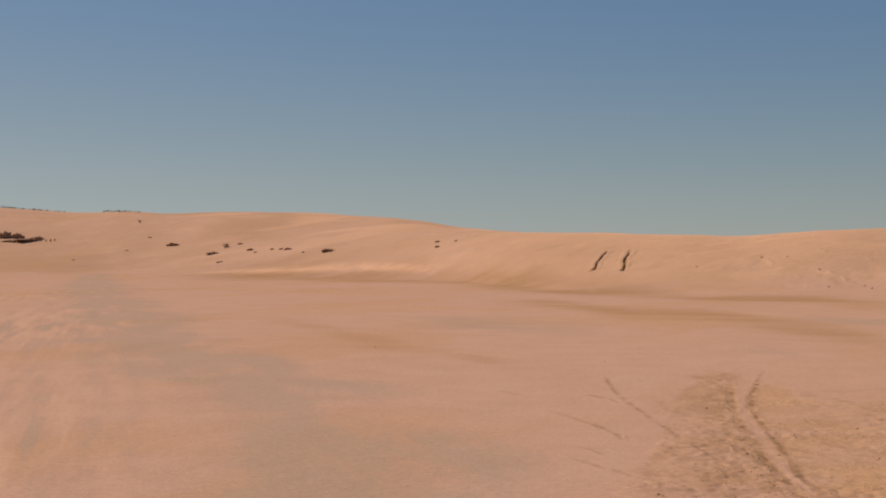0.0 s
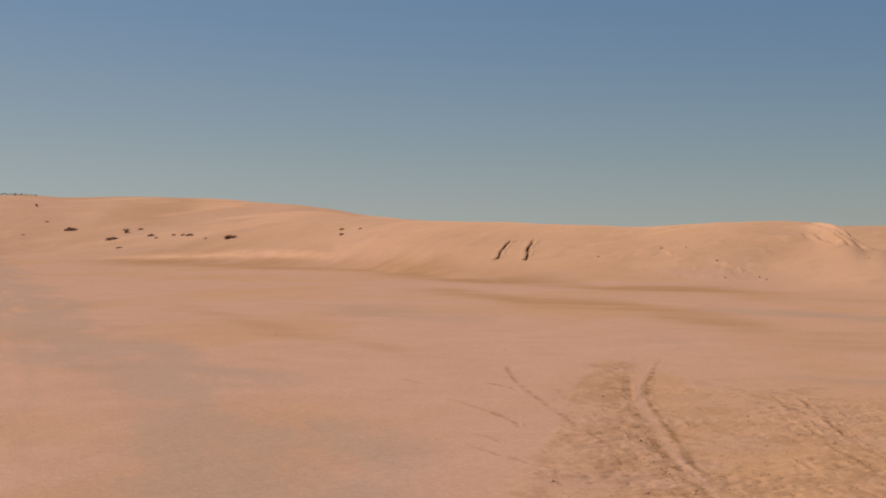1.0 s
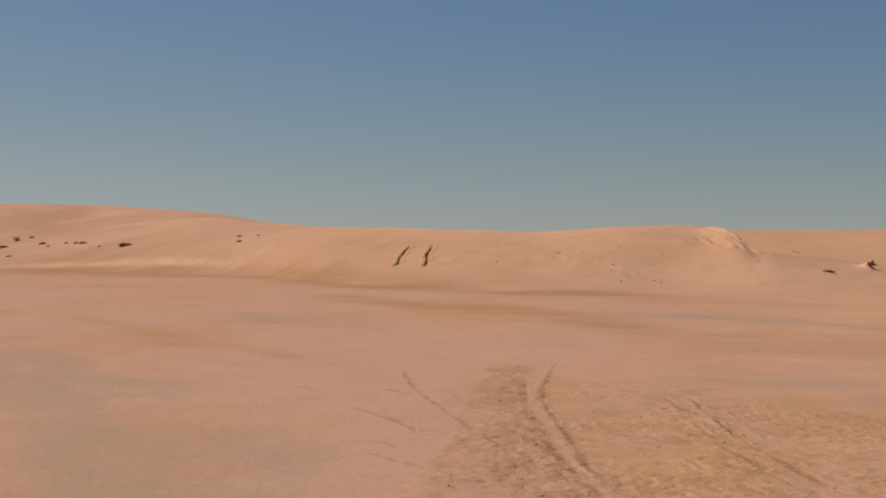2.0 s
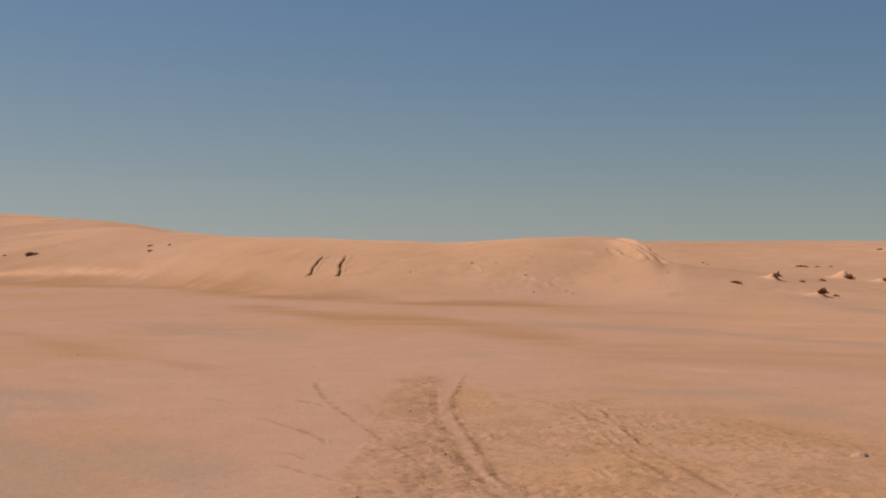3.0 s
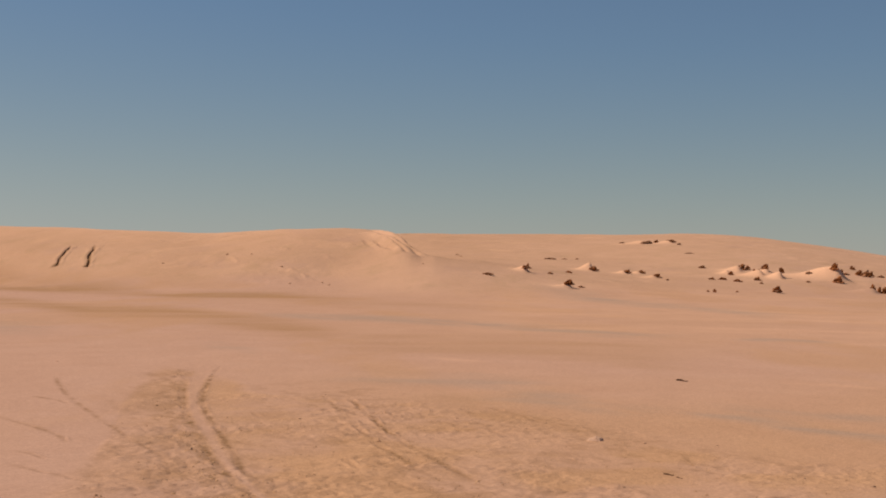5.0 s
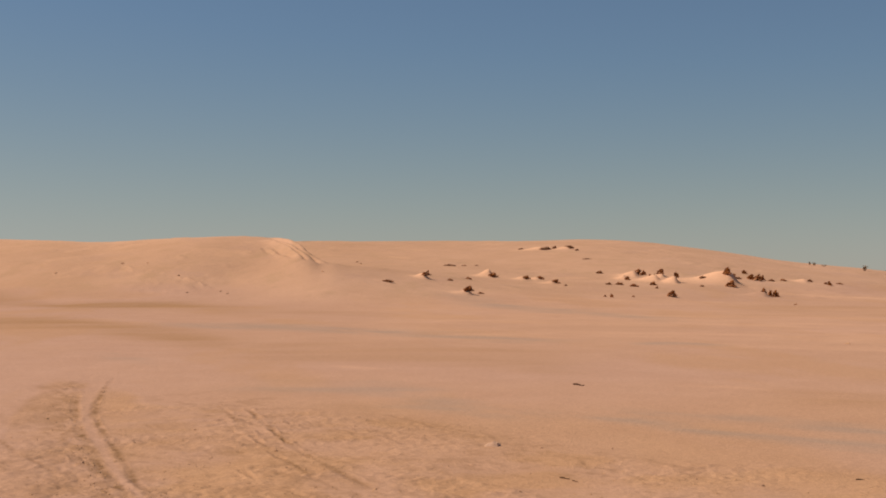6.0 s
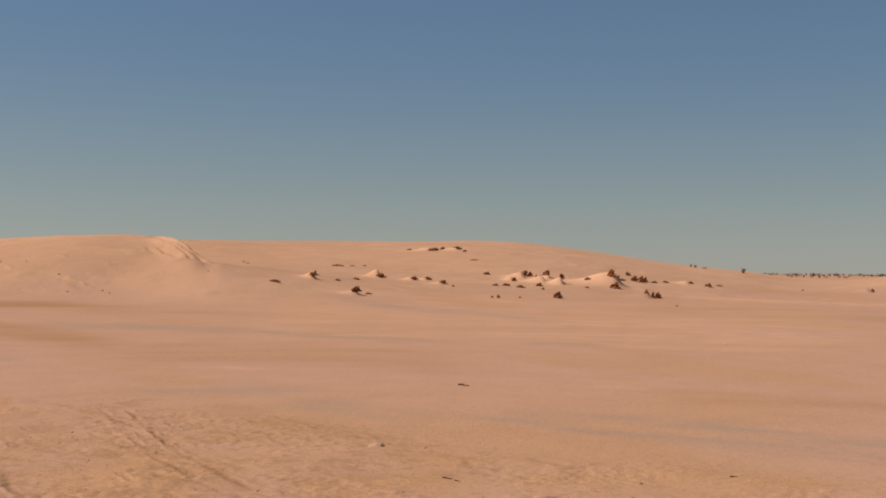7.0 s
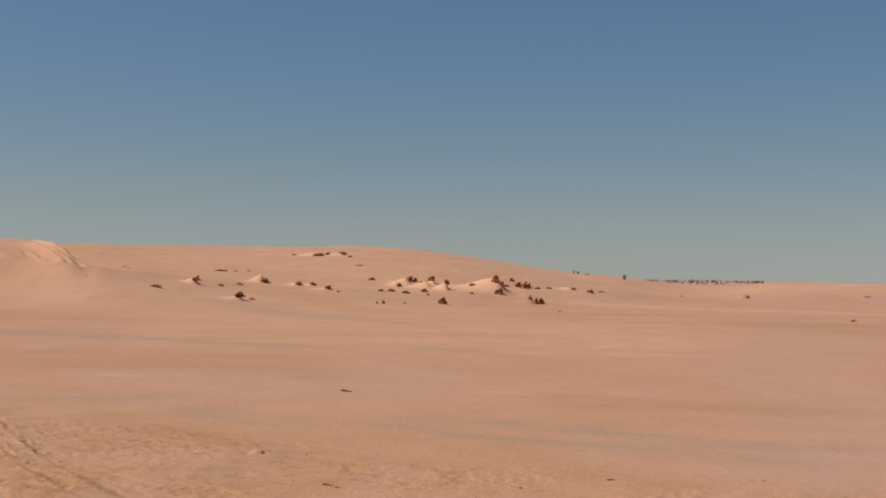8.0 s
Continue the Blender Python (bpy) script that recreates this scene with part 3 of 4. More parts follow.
def land(x, y, fine=True):
    """Height of the ground, and how sandy it is, at plan places."""
    r, b = np.hypot(x, y), np.degrees(np.arctan2(x, y))
    z = blend(dune(b, r, LEFT_FOOT, LEFT_CREST, LEFT_RISE), dune(b, r, MID_FOOT, MID_CREST, MID_RISE, 0.2, 0.8), 1.6)
    slope_ = blend(dune(b, r, RIGHT_FOOT, RIGHT_CREST, RIGHT_RISE, 0.3), dune(b, r, APRON_FOOT, APRON_CREST, APRON_RISE, 0.15, 6.0, 0.7), 1.2)
    z = blend(z, slope_, 0.7)
    z = z * (1 - 0.97 * step(260, 500, r))
    z = z - 0.0026 * np.maximum(r - 420, 0) + step(600, 2500, r) * 1.2 * np.clip(rough(x, y, 420, 5, 2), -1, 0.2)
    slope = step(0.15, 1.0, z)
    z = z + 0.05 * slope * rough(x, y, 9, 11, 3) * (1 - step(200, 400, r)) + 0.015 * rough(x, y, 3.1, 21, 3) * step(4, 30, r)
    if fine:
        z = z + detail(x, y, r, b)
    return z


def mesh_from(name, verts, faces, mat, smooth=False):
    me = bpy.data.meshes.new(name)
    me.from_pydata([tuple(v) for v in verts], [], faces)
    me.materials.append(mat)
    if smooth:
        me.polygons.foreach_set("use_smooth", [True] * len(me.polygons))
    me.update()
    return me


# ---------------------------------------------------------------- ground
def build_ground():
    """One sheet from underfoot to the horizon, finer where the ground is walked and rutted."""
    eye = 1.6
    ends = [(-23.5, 6.8, 0.085), (6.8, 9.2, 0.025), (9.2, 12.6, 0.085), (12.6, 18.2, 0.04), (18.2, 20.2, 0.08), (20.2, 23.8, 0.04), (23.8, 62.5, 0.085), (62.5, 336.4, 2.5)]
    bearings = np.concatenate([np.arange(a, e - 0.3 * w, w) for a, e, w in ends])
    rows = np.concatenate([np.geomspace(0.4, 7.2, 10)[:-1], eye / np.linspace(eye / 7.2, eye / 50, 520)[:-1],
                           np.arange(50, 76, 0.16), np.arange(76, 110, 0.28), np.arange(110, 200, 0.7), np.geomspace(200, 4600, 60)])
    nb, nr = len(bearings), len(rows)
    rr, bb = np.meshgrid(rows, np.radians(bearings), indexing="ij")
    x, y = (rr * np.sin(bb)).ravel(), (rr * np.cos(bb)).ravel()
    z = land(x, y)
    co = np.stack([x, y, z], 1)
    co = np.concatenate([co, [[0, 0, float(land(np.zeros(1), np.zeros(1))[0])]]])
    i = np.arange(nr - 1)[:, None] * nb
    j = np.arange(nb)[None, :]
    k = (j + 1) % nb
    quads = np.stack([i + j, i + nb + j, i + nb + k, i + k], -1).reshape(-1, 4)
    j, k = np.arange(nb), (np.arange(nb) + 1) % nb
    tris = np.stack([np.full(nb, nr * nb), j, k], -1)
    loops = np.concatenate([quads.ravel(), tris.ravel()]).astype(np.int32)
    starts = np.concatenate([np.arange(len(quads)) * 4, len(quads) * 4 + np.arange(nb) * 3]).astype(np.int32)
    me = bpy.data.meshes.new("ground")
    me.vertices.add(len(co))
    me.vertices.foreach_set("co", co.ravel())
    me.loops.add(len(loops))
    me.loops.foreach_set("vertex_index", loops)
    me.polygons.add(len(starts))
    me.polygons.foreach_set("loop_start", starts)
    me.polygons.foreach_set("use_smooth", np.ones(len(starts), bool))
    me.update(calc_edges=True)
    # which ground lies where: loose sand, dune sand, damp crust; also painted light and shade
    r, b = np.hypot(x, y), np.degrees(np.arctan2(x, y))
    loose = churn(x, y, r, b) * np.clip(0.75 + 0.45 * rough(x, y, 0.7, 101, 4), 0.1, 1)
    loose = loose * (1 - 0.6 * wheel_print(x, y)) * (0.45 + 0.55 * step(10, 18, b))
    patches = step(0.15, 0.7, rough(x, y, 8, 103, 3)) * step(18, 30, r) * 0.4
    patches = np.maximum(patches, (0.7 - 0.35 * step(15, 20, r)) * step(8, 26, b) * (1 - step(46, 60, b)) * np.clip(0.7 + 0.6 * rough(x, y, 7, 113, 3), 0, 1))
    hill = step(0.1, 0.9, land(x, y, False) + 0.25 * rough(x, y, 6, 105, 3)) * (0.5 + 0.5 * step(-4, 8, b))
    streaks = step(0.0, 0.45, rough(r * np.radians(b), 1.5 * r, 9.0, 117, 4)) * step(104, 120, r) * (1 - step(165, 185, r)) * step(-14, -9, b) * (1 - step(2, 5, b))
    run = np.abs(b - eased(r, [(5, -3), (9, -4), (12, -6.3), (19, -11), (35, -14.2), (69, -15.5), (120, -16)]))
    wide = eased(r, [(5, 9), (12, 5.5), (25, 3.6), (69, 1.7), (120, 0.5)])
    stain = step(-0.3, 0.6, 1 - run / wide + 0.5 * rough(x, y, 2.5, 107, 3)) * (r < 110) * step(5, 8, r)
    aside = x * math.cos(radians(15)) + y * math.sin(radians(15)) + 2.2
    lane = step(-9, -5, aside) * (1 - step(0.5, 3.5, aside)) * np.clip(0.65 + 0.5 * rough(x, y, 6, 111, 2), 0, 1) * (1 - step(45, 80, r))
    stain = np.maximum(0.7 * stain, streaks_over(x, y, r, b, GREY, 201))
    hill = np.maximum(hill, 0.6 * streaks)
    # sunlit drifts painted pale, and pale streaks near the far crest
    pale_lit = np.maximum(np.minimum(1.4 * blown(x, y, 1.45), 1), 0.5 * streaks)
    # sunlight on the nose ridges put into the colour, and pale torn streaks
    nose = (b > 13) & (b < 25) & (r > 50) & (r < 80)
    for line in NOSE_LINES[:3] + STREAKS[:2]:
        d, along, side = off_line(x[nose], y[nose], line)
        pale_lit[nose] = np.maximum(pale_lit[nose], 0.28 * np.exp(-(d / 0.24) ** 2) * step(0, 0.2, along) * step(0, 0.2, 1 - along) * (0.3 + 0.7 * step(-0.3, 0.3, rough(x[nose], y[nose], 0.5, 163, 2))))
    # the sunlit top of the middle dune, painted lighter
    crest = eased(b, MID_CREST)
    pale_lit = np.maximum(pale_lit, 0.3 * step(0.82, 0.93, r / crest + 0.03 * rough(x, y, 5, 119, 3)) * step(1, 5, b) * (1 - step(15, 20, b)) * (r < 1.1 * crest))
    # olive, thinly grown patches on the far dune
    olive = 0.4 * step(0.1, 0.9, rough(x, y, 16, 161, 4)) * step(104, 116, r) * (1 - step(170, 190, r)) * (1 - step(-9, -5, b))
    pale = streaks_over(x, y, r, b, PALE, 241)
    # a greyer, darker tone over the slopes, below the crest on the middle dune
    ochre = np.maximum(streaks_over(x, y, r, b, OCHRE, 221), (0.25 - 0.12 * step(24, 30, b)) * step(0, 5, b) * (1 - step(34, 44, b)) * (1 - step(0.9, 1.0, r / crest + 10 * step(22, 24, b) * -1)) * step(54, 62, r + 1.5 * rough(x, y, 6, 115, 3)) * (1 - step(150, 200, r)))
    ochre = np.maximum(ochre, olive)
    for key, v in (("sand", np.maximum(loose, patches)), ("dune", hill), ("damp", stain), ("turned_shade", turned_shade(x, y, r, b)), ("lane", lane), ("pale_lit", pale_lit), ("ochre", ochre), ("pale", pale)):
        a = me.attributes.new(key, "FLOAT", "POINT")
        a.data.foreach_set("value", np.append(np.clip(v, 0, 1), 0.0).astype(np.float32))
    me.materials.append(GROUND)
    return tagged(new("ground", me), "pinkish desert hardpan with sandy wheel tracks and low dunes", "ground", kind="structure")


build_ground()


def seat(bearing, far):
    x, y = spot(bearing, far)
    return x, y, float(land(np.array([x]), np.array([y]))[0])


# ---------------------------------------------------------------- rocks
def ball(steps):
    bm = bmesh.new()
    bmesh.ops.create_icosphere(bm, subdivisions=steps, radius=1.0)
    made = [v.co.copy() for v in bm.verts], [tuple(v.index for v in f.verts) for f in bm.faces]
    bm.free()
    return made


COARSE, FINE = ball(3), ball(4)


def crag(verts, faces, at, size, seed, lean=0.0, taper=0.5, beds=4, rugged=0.30, peak=0.25, shape=COARSE):
    """One weathered lump of bedded sandstone: ledges, clefts and a ragged top, steeper on its lee side."""
    w, d, h = size
    rng = random.Random(seed)
    shift = Vector((rng.uniform(0, 90), rng.uniform(0, 90), rng.uniform(0, 90)))
    i = len(verts)
    for c in shape[0]:
        flat = Vector((math.copysign(abs(c.x) ** 0.6, c.x), math.copysign(abs(c.y) ** 0.6, c.y), math.copysign(abs(c.z) ** 0.5, c.z)))
        up = 0.5 + 0.5 * flat.z
        cleft = noise.fractal(c * 1.9 + shift, 0.8, 2.1, 4)
        ridge = 1 - 2 * abs(noise.noise(c * 2.3 + shift * 1.7))
        ledge = 0.5 - abs((up * beds + 0.6 * cleft + rng.random() * 0.02) % 1.0 - 0.5)
        k = (1 + rugged * cleft - 0.35 * rugged * ridge + 0.34 * rugged * (ledge - 0.25) * 2) * (1 - taper * up * up)
        px = flat.x * k + lean * up + peak * up
        top = up * (1 + 0.55 * rugged * cleft) * (1 - 0.25 * max(0.0, peak - flat.x) * up)
        verts.append(Vector(at) + Vector((0.5 * w * px, 0.5 * d * flat.y * k, h * (1.15 * top - 0.15))))
    faces += [tuple(i + q for q in f) for f in shape[1]]


def rock_mesh(name, w, h, deep, form, seed, mat):
    """A broken boulder, a bedded slab or an eroded upright with rubble at its foot, on its base at z = 0."""
    rng = random.Random(seed)
    verts, faces = [], []
    if form == "stone":
        crag(verts, faces, (0, 0, 0), (w, 0.8 * w, h), seed, 0, 0.75, 2, 0.18, 0.05)
    elif form == "upright":
        crag(verts, faces, (-0.08 * w, 0, 0), (0.72 * w, 0.8 * deep, 0.80 * h), seed, rng.uniform(-0.45, 0.15), 0.12, 2, 0.85, 0.15, FINE)
        crag(verts, faces, (rng.uniform(0.16, 0.3) * w, -0.1 * deep, rng.uniform(0.1, 0.3) * h), (0.55 * w, 0.5 * deep, 0.38 * h), seed + 300, 0.4, 0.2, 2, 0.8, 0.1)
        crag(verts, faces, (rng.uniform(0.35, 0.5) * w, -0.25 * deep, 0), (0.6 * w, 0.5 * deep, rng.uniform(0.15, 0.28) * h), seed + 600, 0, 0.3, 2, 0.6)
    elif form == "slab":
        crag(verts, faces, (-0.08 * w, 0, 0), (0.84 * w, 0.9 * deep, 0.85 * h), seed, 0.1, 0.25, 2, 0.5, 0.15, FINE if w > 0.4 else COARSE)
        crag(verts, faces, (rng.uniform(-0.25, 0.15) * w, 0.1 * deep, 0.1 * h), (0.45 * w, 0.6 * deep, 0.9 * h), seed + 300, 0, 0.2, 2, 0.6, 0.2)
        crag(verts, faces, (rng.uniform(0.36, 0.46) * w, -0.15 * deep, 0), (0.3 * w, 0.4 * deep, 0.5 * h), seed + 600, 0, 0.4, 2, 0.5)
    else:
        crag(verts, faces, (-0.10 * w, 0, 0), (0.75 * w, 0.95 * deep, 0.95 * h), seed, 0.15, 0.28, 2, 0.55, 0.3, FINE if w > 0.3 else COARSE)
        crag(verts, faces, (rng.uniform(0.1, 0.2) * w, -0.1 * deep, 0), (0.5 * w, 0.6 * deep, 0.6 * h), seed + 300, 0, 0.4, 3, 0.5)
        crag(verts, faces, (rng.uniform(0.38, 0.5) * w, -0.3 * deep, 0), (0.32 * w, 0.4 * deep, 0.28 * h), seed + 600, 0, 0.4, 2, 0.5)
    return mesh_from(name, verts, faces, mat)


count = [0]


def rocks(rows, label, group, mat, forms, name="rock"):
    for b, r, w, h in rows:
        count[0] += 1
        seed = count[0]
        form = "stone" if name == "stone" else "upright" if h > 1.05 * w else "slab" if w > 2.2 * h else "boulder"
        if forms and form not in forms and form != "stone":
            form = forms[0]
        x, y, z = seat(b, r)
        deep = max(0.7 * w, 0.6 * h) if form != "slab" else 0.6 * w
        ob = new(name, rock_mesh(name, w * 1.08, h * (0.85 if form == "boulder" else 0.95), deep, form, seed, mat))
        ob.matrix_basis = pose(x, y, z - 0.06 * h, 0, 0, -b + random.Random(seed).uniform(-25, 25))
        tagged(ob, label[form] if isinstance(label, dict) else label, "rock", group)


SLOPE_LABEL = {"upright": "upright eroded brown sandstone pillar in blown sand", "slab": "low flat brown sandstone slab half buried in sand",
               "boulder": "broken brown sandstone boulder half buried in sand"}
rocks([(26.48, 55.1, 0.49, 0.1), (28.24, 58.0, 0.39, 0.19), (28.32, 66.5, 0.15, 0.13), (29.31, 74.6, 0.77, 0.1), (29.97, 75.3, 0.3, 0.07), (30.56, 76.4, 0.21, 0.07),
       (29.38, 58.8, 0.27, 0.11), (30.22, 61.5, 0.29, 0.12), (31.31, 66.6, 0.53, 0.28), (30.25, 54.0, 0.4, 0.28), (30.81, 54.6, 0.28, 0.08), (32.84, 66.2, 0.45, 0.21),
       (33.51, 66.8, 0.41, 0.18), (34.2, 64.3, 0.5, 0.24), (34.7, 63.3, 0.18, 0.09), (36.23, 72.1, 0.39, 0.19), (36.65, 65.2, 0.33, 0.15), (36.84, 58.0, 0.13, 0.18),
       (36.53, 58.2, 0.13, 0.11)], SLOPE_LABEL, "rocks on the dune slope", ROCK, None)
rocks([(32.58, 91.8, 0.35, 0.12), (33.35, 91.9, 0.4, 0.12), (33.69, 89.9, 0.84, 0.24), (34.13, 90.5, 0.35, 0.24), (34.65, 91.1, 0.3, 0.16), (34.84, 90.3, 0.5, 0.2),
       (35.16, 88.5, 0.29, 0.16), (35.62, 80.4, 0.53, 0.07)], "dark brown rock ledge under the dune crest", "rocks under the crest", DARK_ROCK, None)
rocks([(37.93, 72.0, 0.58, 0.38), (38.25, 72.0, 0.23, 0.29), (37.5, 69.1, 0.3, 0.28), (38.99, 71.4, 0.46, 0.32), (38.55, 69.8, 0.15, 0.25), (38.75, 70.3, 0.15, 0.25),
       (38.66, 66.6, 0.36, 0.24), (38.85, 65.0, 0.18, 0.12), (39.71, 68.8, 0.22, 0.33), (39.53, 59.7, 0.43, 0.32), (37.81, 58.9, 0.16, 0.08), (37.15, 65.6, 0.4, 0.15),
       (37.8, 65.2, 0.43, 0.15), (40.88, 69.8, 0.37, 0.12), (40.86, 67.6, 0.26, 0.09)], SLOPE_LABEL, "rocks on the dune slope", ROCK, None)
rocks([(41.96, 69.9, 0.42, 0.40), (42.24, 71.0, 0.30, 0.30), (42.12, 68.7, 0.56, 0.40), (42.39, 73.6, 0.48, 0.13), (42.71, 76.9, 0.25, 0.27), (42.99, 74.2, 0.40, 0.40),
       (43.25, 74.0, 0.62, 0.38), (43.45, 74.7, 0.4, 0.33), (43.6, 64.5, 0.24, 0.4), (43.86, 64.8, 0.17, 0.40), (44.09, 64.8, 0.24, 0.42), (43.87, 74.6, 0.4, 0.13),
       (44.39, 75.8, 0.37, 0.13)], SLOPE_LABEL, "rock outcrop at the end of the dune", ROCK, None)
rocks([(45.5, 77.2, 0.37, 0.17), (46.39, 76.1, 0.2, 0.3), (46.21, 76.4, 0.25, 0.17), (44.99, 55.0, 0.15, 0.07), (50.41, 83.1, 0.18, 0.11), (53.36, 81.5, 0.18, 0.22),
       (58.41, 84.8, 0.46, 0.07), (57.96, 49.6, 0.22, 0.09), (46.77, 77.8, 0.42, 0.1)], SLOPE_LABEL, "scattered rocks on the plain", ROCK, None)
rocks([(14.49, 62.5, 0.16, 0.06), (15.6, 61.6, 0.11, 0.04), (16.97, 58.5, 0.13, 0.06), (17.36, 55.2, 0.1, 0.05), (18.86, 55.0, 0.1, 0.05), (19.17, 54.4, 0.1, 0.04),
       (25.02, 78.6, 0.21, 0.08), (25.21, 74.8, 0.17, 0.08), (23.5, 55.9, 0.1, 0.04), (11.63, 62.9, 0.14, 0.04)], SLOPE_LABEL, "stones along the dune foot", CLOD, None)
rocks([(-19.58, 134.6, 1.73, 0.7), (-19.07, 134.4, 1.29, 0.53), (-18.66, 132.6, 2.6, 0.34), (-18.22, 133.4, 1.28, 0.35), (-19.3, 132.6, 1.69, 0.17)],
      "dark layered rock outcrop in the dune", "dark outcrop", BROWN_ROCK, None)
rocks([(-12.38, 125.2, 1.15, 0.29), (-10.57, 116.9, 1.29, 0.22), (-9.34, 121.1, 0.48, 0.15), (-8.88, 115.8, 0.62, 0.18), (-8.65, 114.5, 0.35, 0.11), (-7.88, 114.4, 0.36, 0.14), (-7.47, 113.7, 0.40, 0.14),
       (-7.16, 113.1, 0.70, 0.17), (-6.46, 109.9, 0.28, 0.10), (-5.31, 108.4, 1.22, 0.23), (-0.24, 99.2, 0.44, 0.12), (-0.26, 96.5, 0.46, 0.14), (0.6, 96.7, 0.26, 0.12),
       (-16.68, 121.2, 0.32, 0.07), (-14.37, 124.4, 0.34, 0.08), (-10.23, 112.6, 0.75, 0.06), (-13.38, 130.4, 0.36, 0.12)],
      "brown weathered stone lying on the dune foot", "stones on the dune foot", BROWN_ROCK, None)


# ---------------------------------------------------------------- plants
def blade(verts, faces, base, tip, width):
    a, b = Vector(base), Vector(tip)
    side = (b - a).cross(Vector((0.3, 0.5, 1))).normalized() * width
    mid = a.lerp(b, 0.55) + Vector((0, 0, width))
    i = len(verts)
    verts += [a, mid + side, b, mid - side]
    faces += [(i, i + 1, i + 2), (i, i + 2, i + 3)]


def limb(verts, faces, a, b, ra, rb):
    a, b = Vector(a), Vector(b)
    d = (b - a).normalized()
    u = d.orthogonal().normalized()
    v = d.cross(u)
    i = len(verts)
    for p, r in ((a, ra), (b, rb)):
        for k in range(5):
            t = k * math.tau / 5
            verts.append(p + (u * math.cos(t) + v * math.sin(t)) * r)
    faces += [(i + k, i + (k + 1) % 5, i + 5 + (k + 1) % 5, i + 5 + k) for k in range(5)] + [(i + 4, i + 3, i + 2, i + 1, i), (i + 5, i + 6, i + 7, i + 8, i + 9)]


def bush_parts(w, h, seed, leaves=160):
    rng = random.Random(seed)
    stems, lv, lf = [], [], []
    tips = []
    for _ in range(9):
        a = rng.uniform(0, math.tau)
        out = rng.uniform(0.15, 0.5) * w
        tip = (math.cos(a) * out, math.sin(a) * out, h * rng.uniform(0.45, 0.95))
        stem = ([], [])
        limb(*stem, (math.cos(a) * 0.02 * w, math.sin(a) * 0.02 * w, -0.03), tip, 0.02 * w, 0.008 * w)
        stems.append(stem)
        tips.append(Vector(tip))
    for _ in range(leaves):
        t = rng.choice(tips) * rng.uniform(0.12, 1.05)
        p = t + Vector((rng.gauss(0, 0.09) * w, rng.gauss(0, 0.09) * w, rng.gauss(0, 0.09) * h))
        p.z = max(p.z, 0.02)
        q = p + Vector((rng.uniform(-1, 1), rng.uniform(-1, 1), rng.uniform(-0.3, 1))).normalized() * rng.uniform(0.12, 0.28) * h
        blade(lv, lf, p, q, 0.06 * h)
    return stems, lv, lf


def shrub(b, r, w, h, seed, label, group=""):
    x, y, z = seat(b, r)
    base = new("shrub")
    base.matrix_basis = pose(x, y, z, 0, 0, seed * 57)
    stems, lv, lf = bush_parts(w, h, seed)
    for name, v, f, mat in [("stem", *stem, TWIG) for stem in stems] + [("foliage", lv, lf, LEAF)]:
        ob = new(name, mesh_from(name, v, f, mat))
        ob.parent = base
    tagged(base, label, "shrub", group)


for i_, (b_, r_, w_, h_) in enumerate([(-9.98, 120.5, 1.1, 0.45), (-13.81, 143.3, 0.5, 0.32)]):
    shrub(b_, r_, w_, h_, 1 + i_, ("sparse dry desert shrub among the stones", "small dark desert shrub near the crest")[i_], "shrubs on the slope")
for i_, (b_, r_, w_, h_) in enumerate([(-17.84, 132.2, 0.26, 0.2), (-17.65, 132.0, 0.22, 0.24), (-17.48, 132.4, 0.22, 0.2)]):
    shrub(b_, r_, w_, h_, 10 + i_, "thin dry tuft beside the dark outcrop", "tufts by the outcrop")
for i_, (b_, r_, w_, h_) in enumerate([(45.5, 103.3, 0.21, 0.24), (45.7, 105.1, 0.37, 0.29), (46.14, 105.0, 0.59, 0.19), (47.82, 100.9, 0.62, 0.40)]):
    shrub(b_, r_, w_, h_, 20 + i_, "small dark shrub on the dune's far edge", "shrubs on the dune edge")


def scrub_belt(name, label, b0, b1, r0, r1, n, size, seed, mat):
    """Far low scrub that nobody could count."""
    rng = random.Random(seed)
    verts, faces = [], []
    for _ in range(n):
        x, y = spot(rng.uniform(b0, b1), rng.uniform(r0, r1))
        z = float(land(np.array([x]), np.array([y]), False)[0])
        w, h = size * rng.uniform(0.8, 2.2), size * rng.uniform(0.4, 1.0)
        _, lv, lf = bush_parts(w, h, rng.randrange(9999), 90)
        i = len(verts)
        verts += [v + Vector((x, y, z)) for v in lv]
        faces += [tuple(i + k for k in f) for f in lf]
    return tagged(new(name, mesh_from(name, verts, faces, mat)), label, "scrub", kind="stuff")


scrub_belt("scrub", "grey-green scrub along the far plain", 47.9, 53.9, 330, 470, 80, 0.95, 5, FAR_LEAF)
scrub_belt("scrub", "dark low bushes on the far plain", 49.4, 52.2, 250, 300, 12, 0.8, 8, FAR_LEAF)
scrub_belt("scrub", "dry grey scrub along the dune crest", -20.6, -17.0, 168, 181, 110, 0.27, 6, PALE_LEAF)
scrub_belt("scrub", "dry grey scrub along the dune crest", -15.4, -13.8, 164, 174, 50, 0.28, 7, PALE_LEAF)


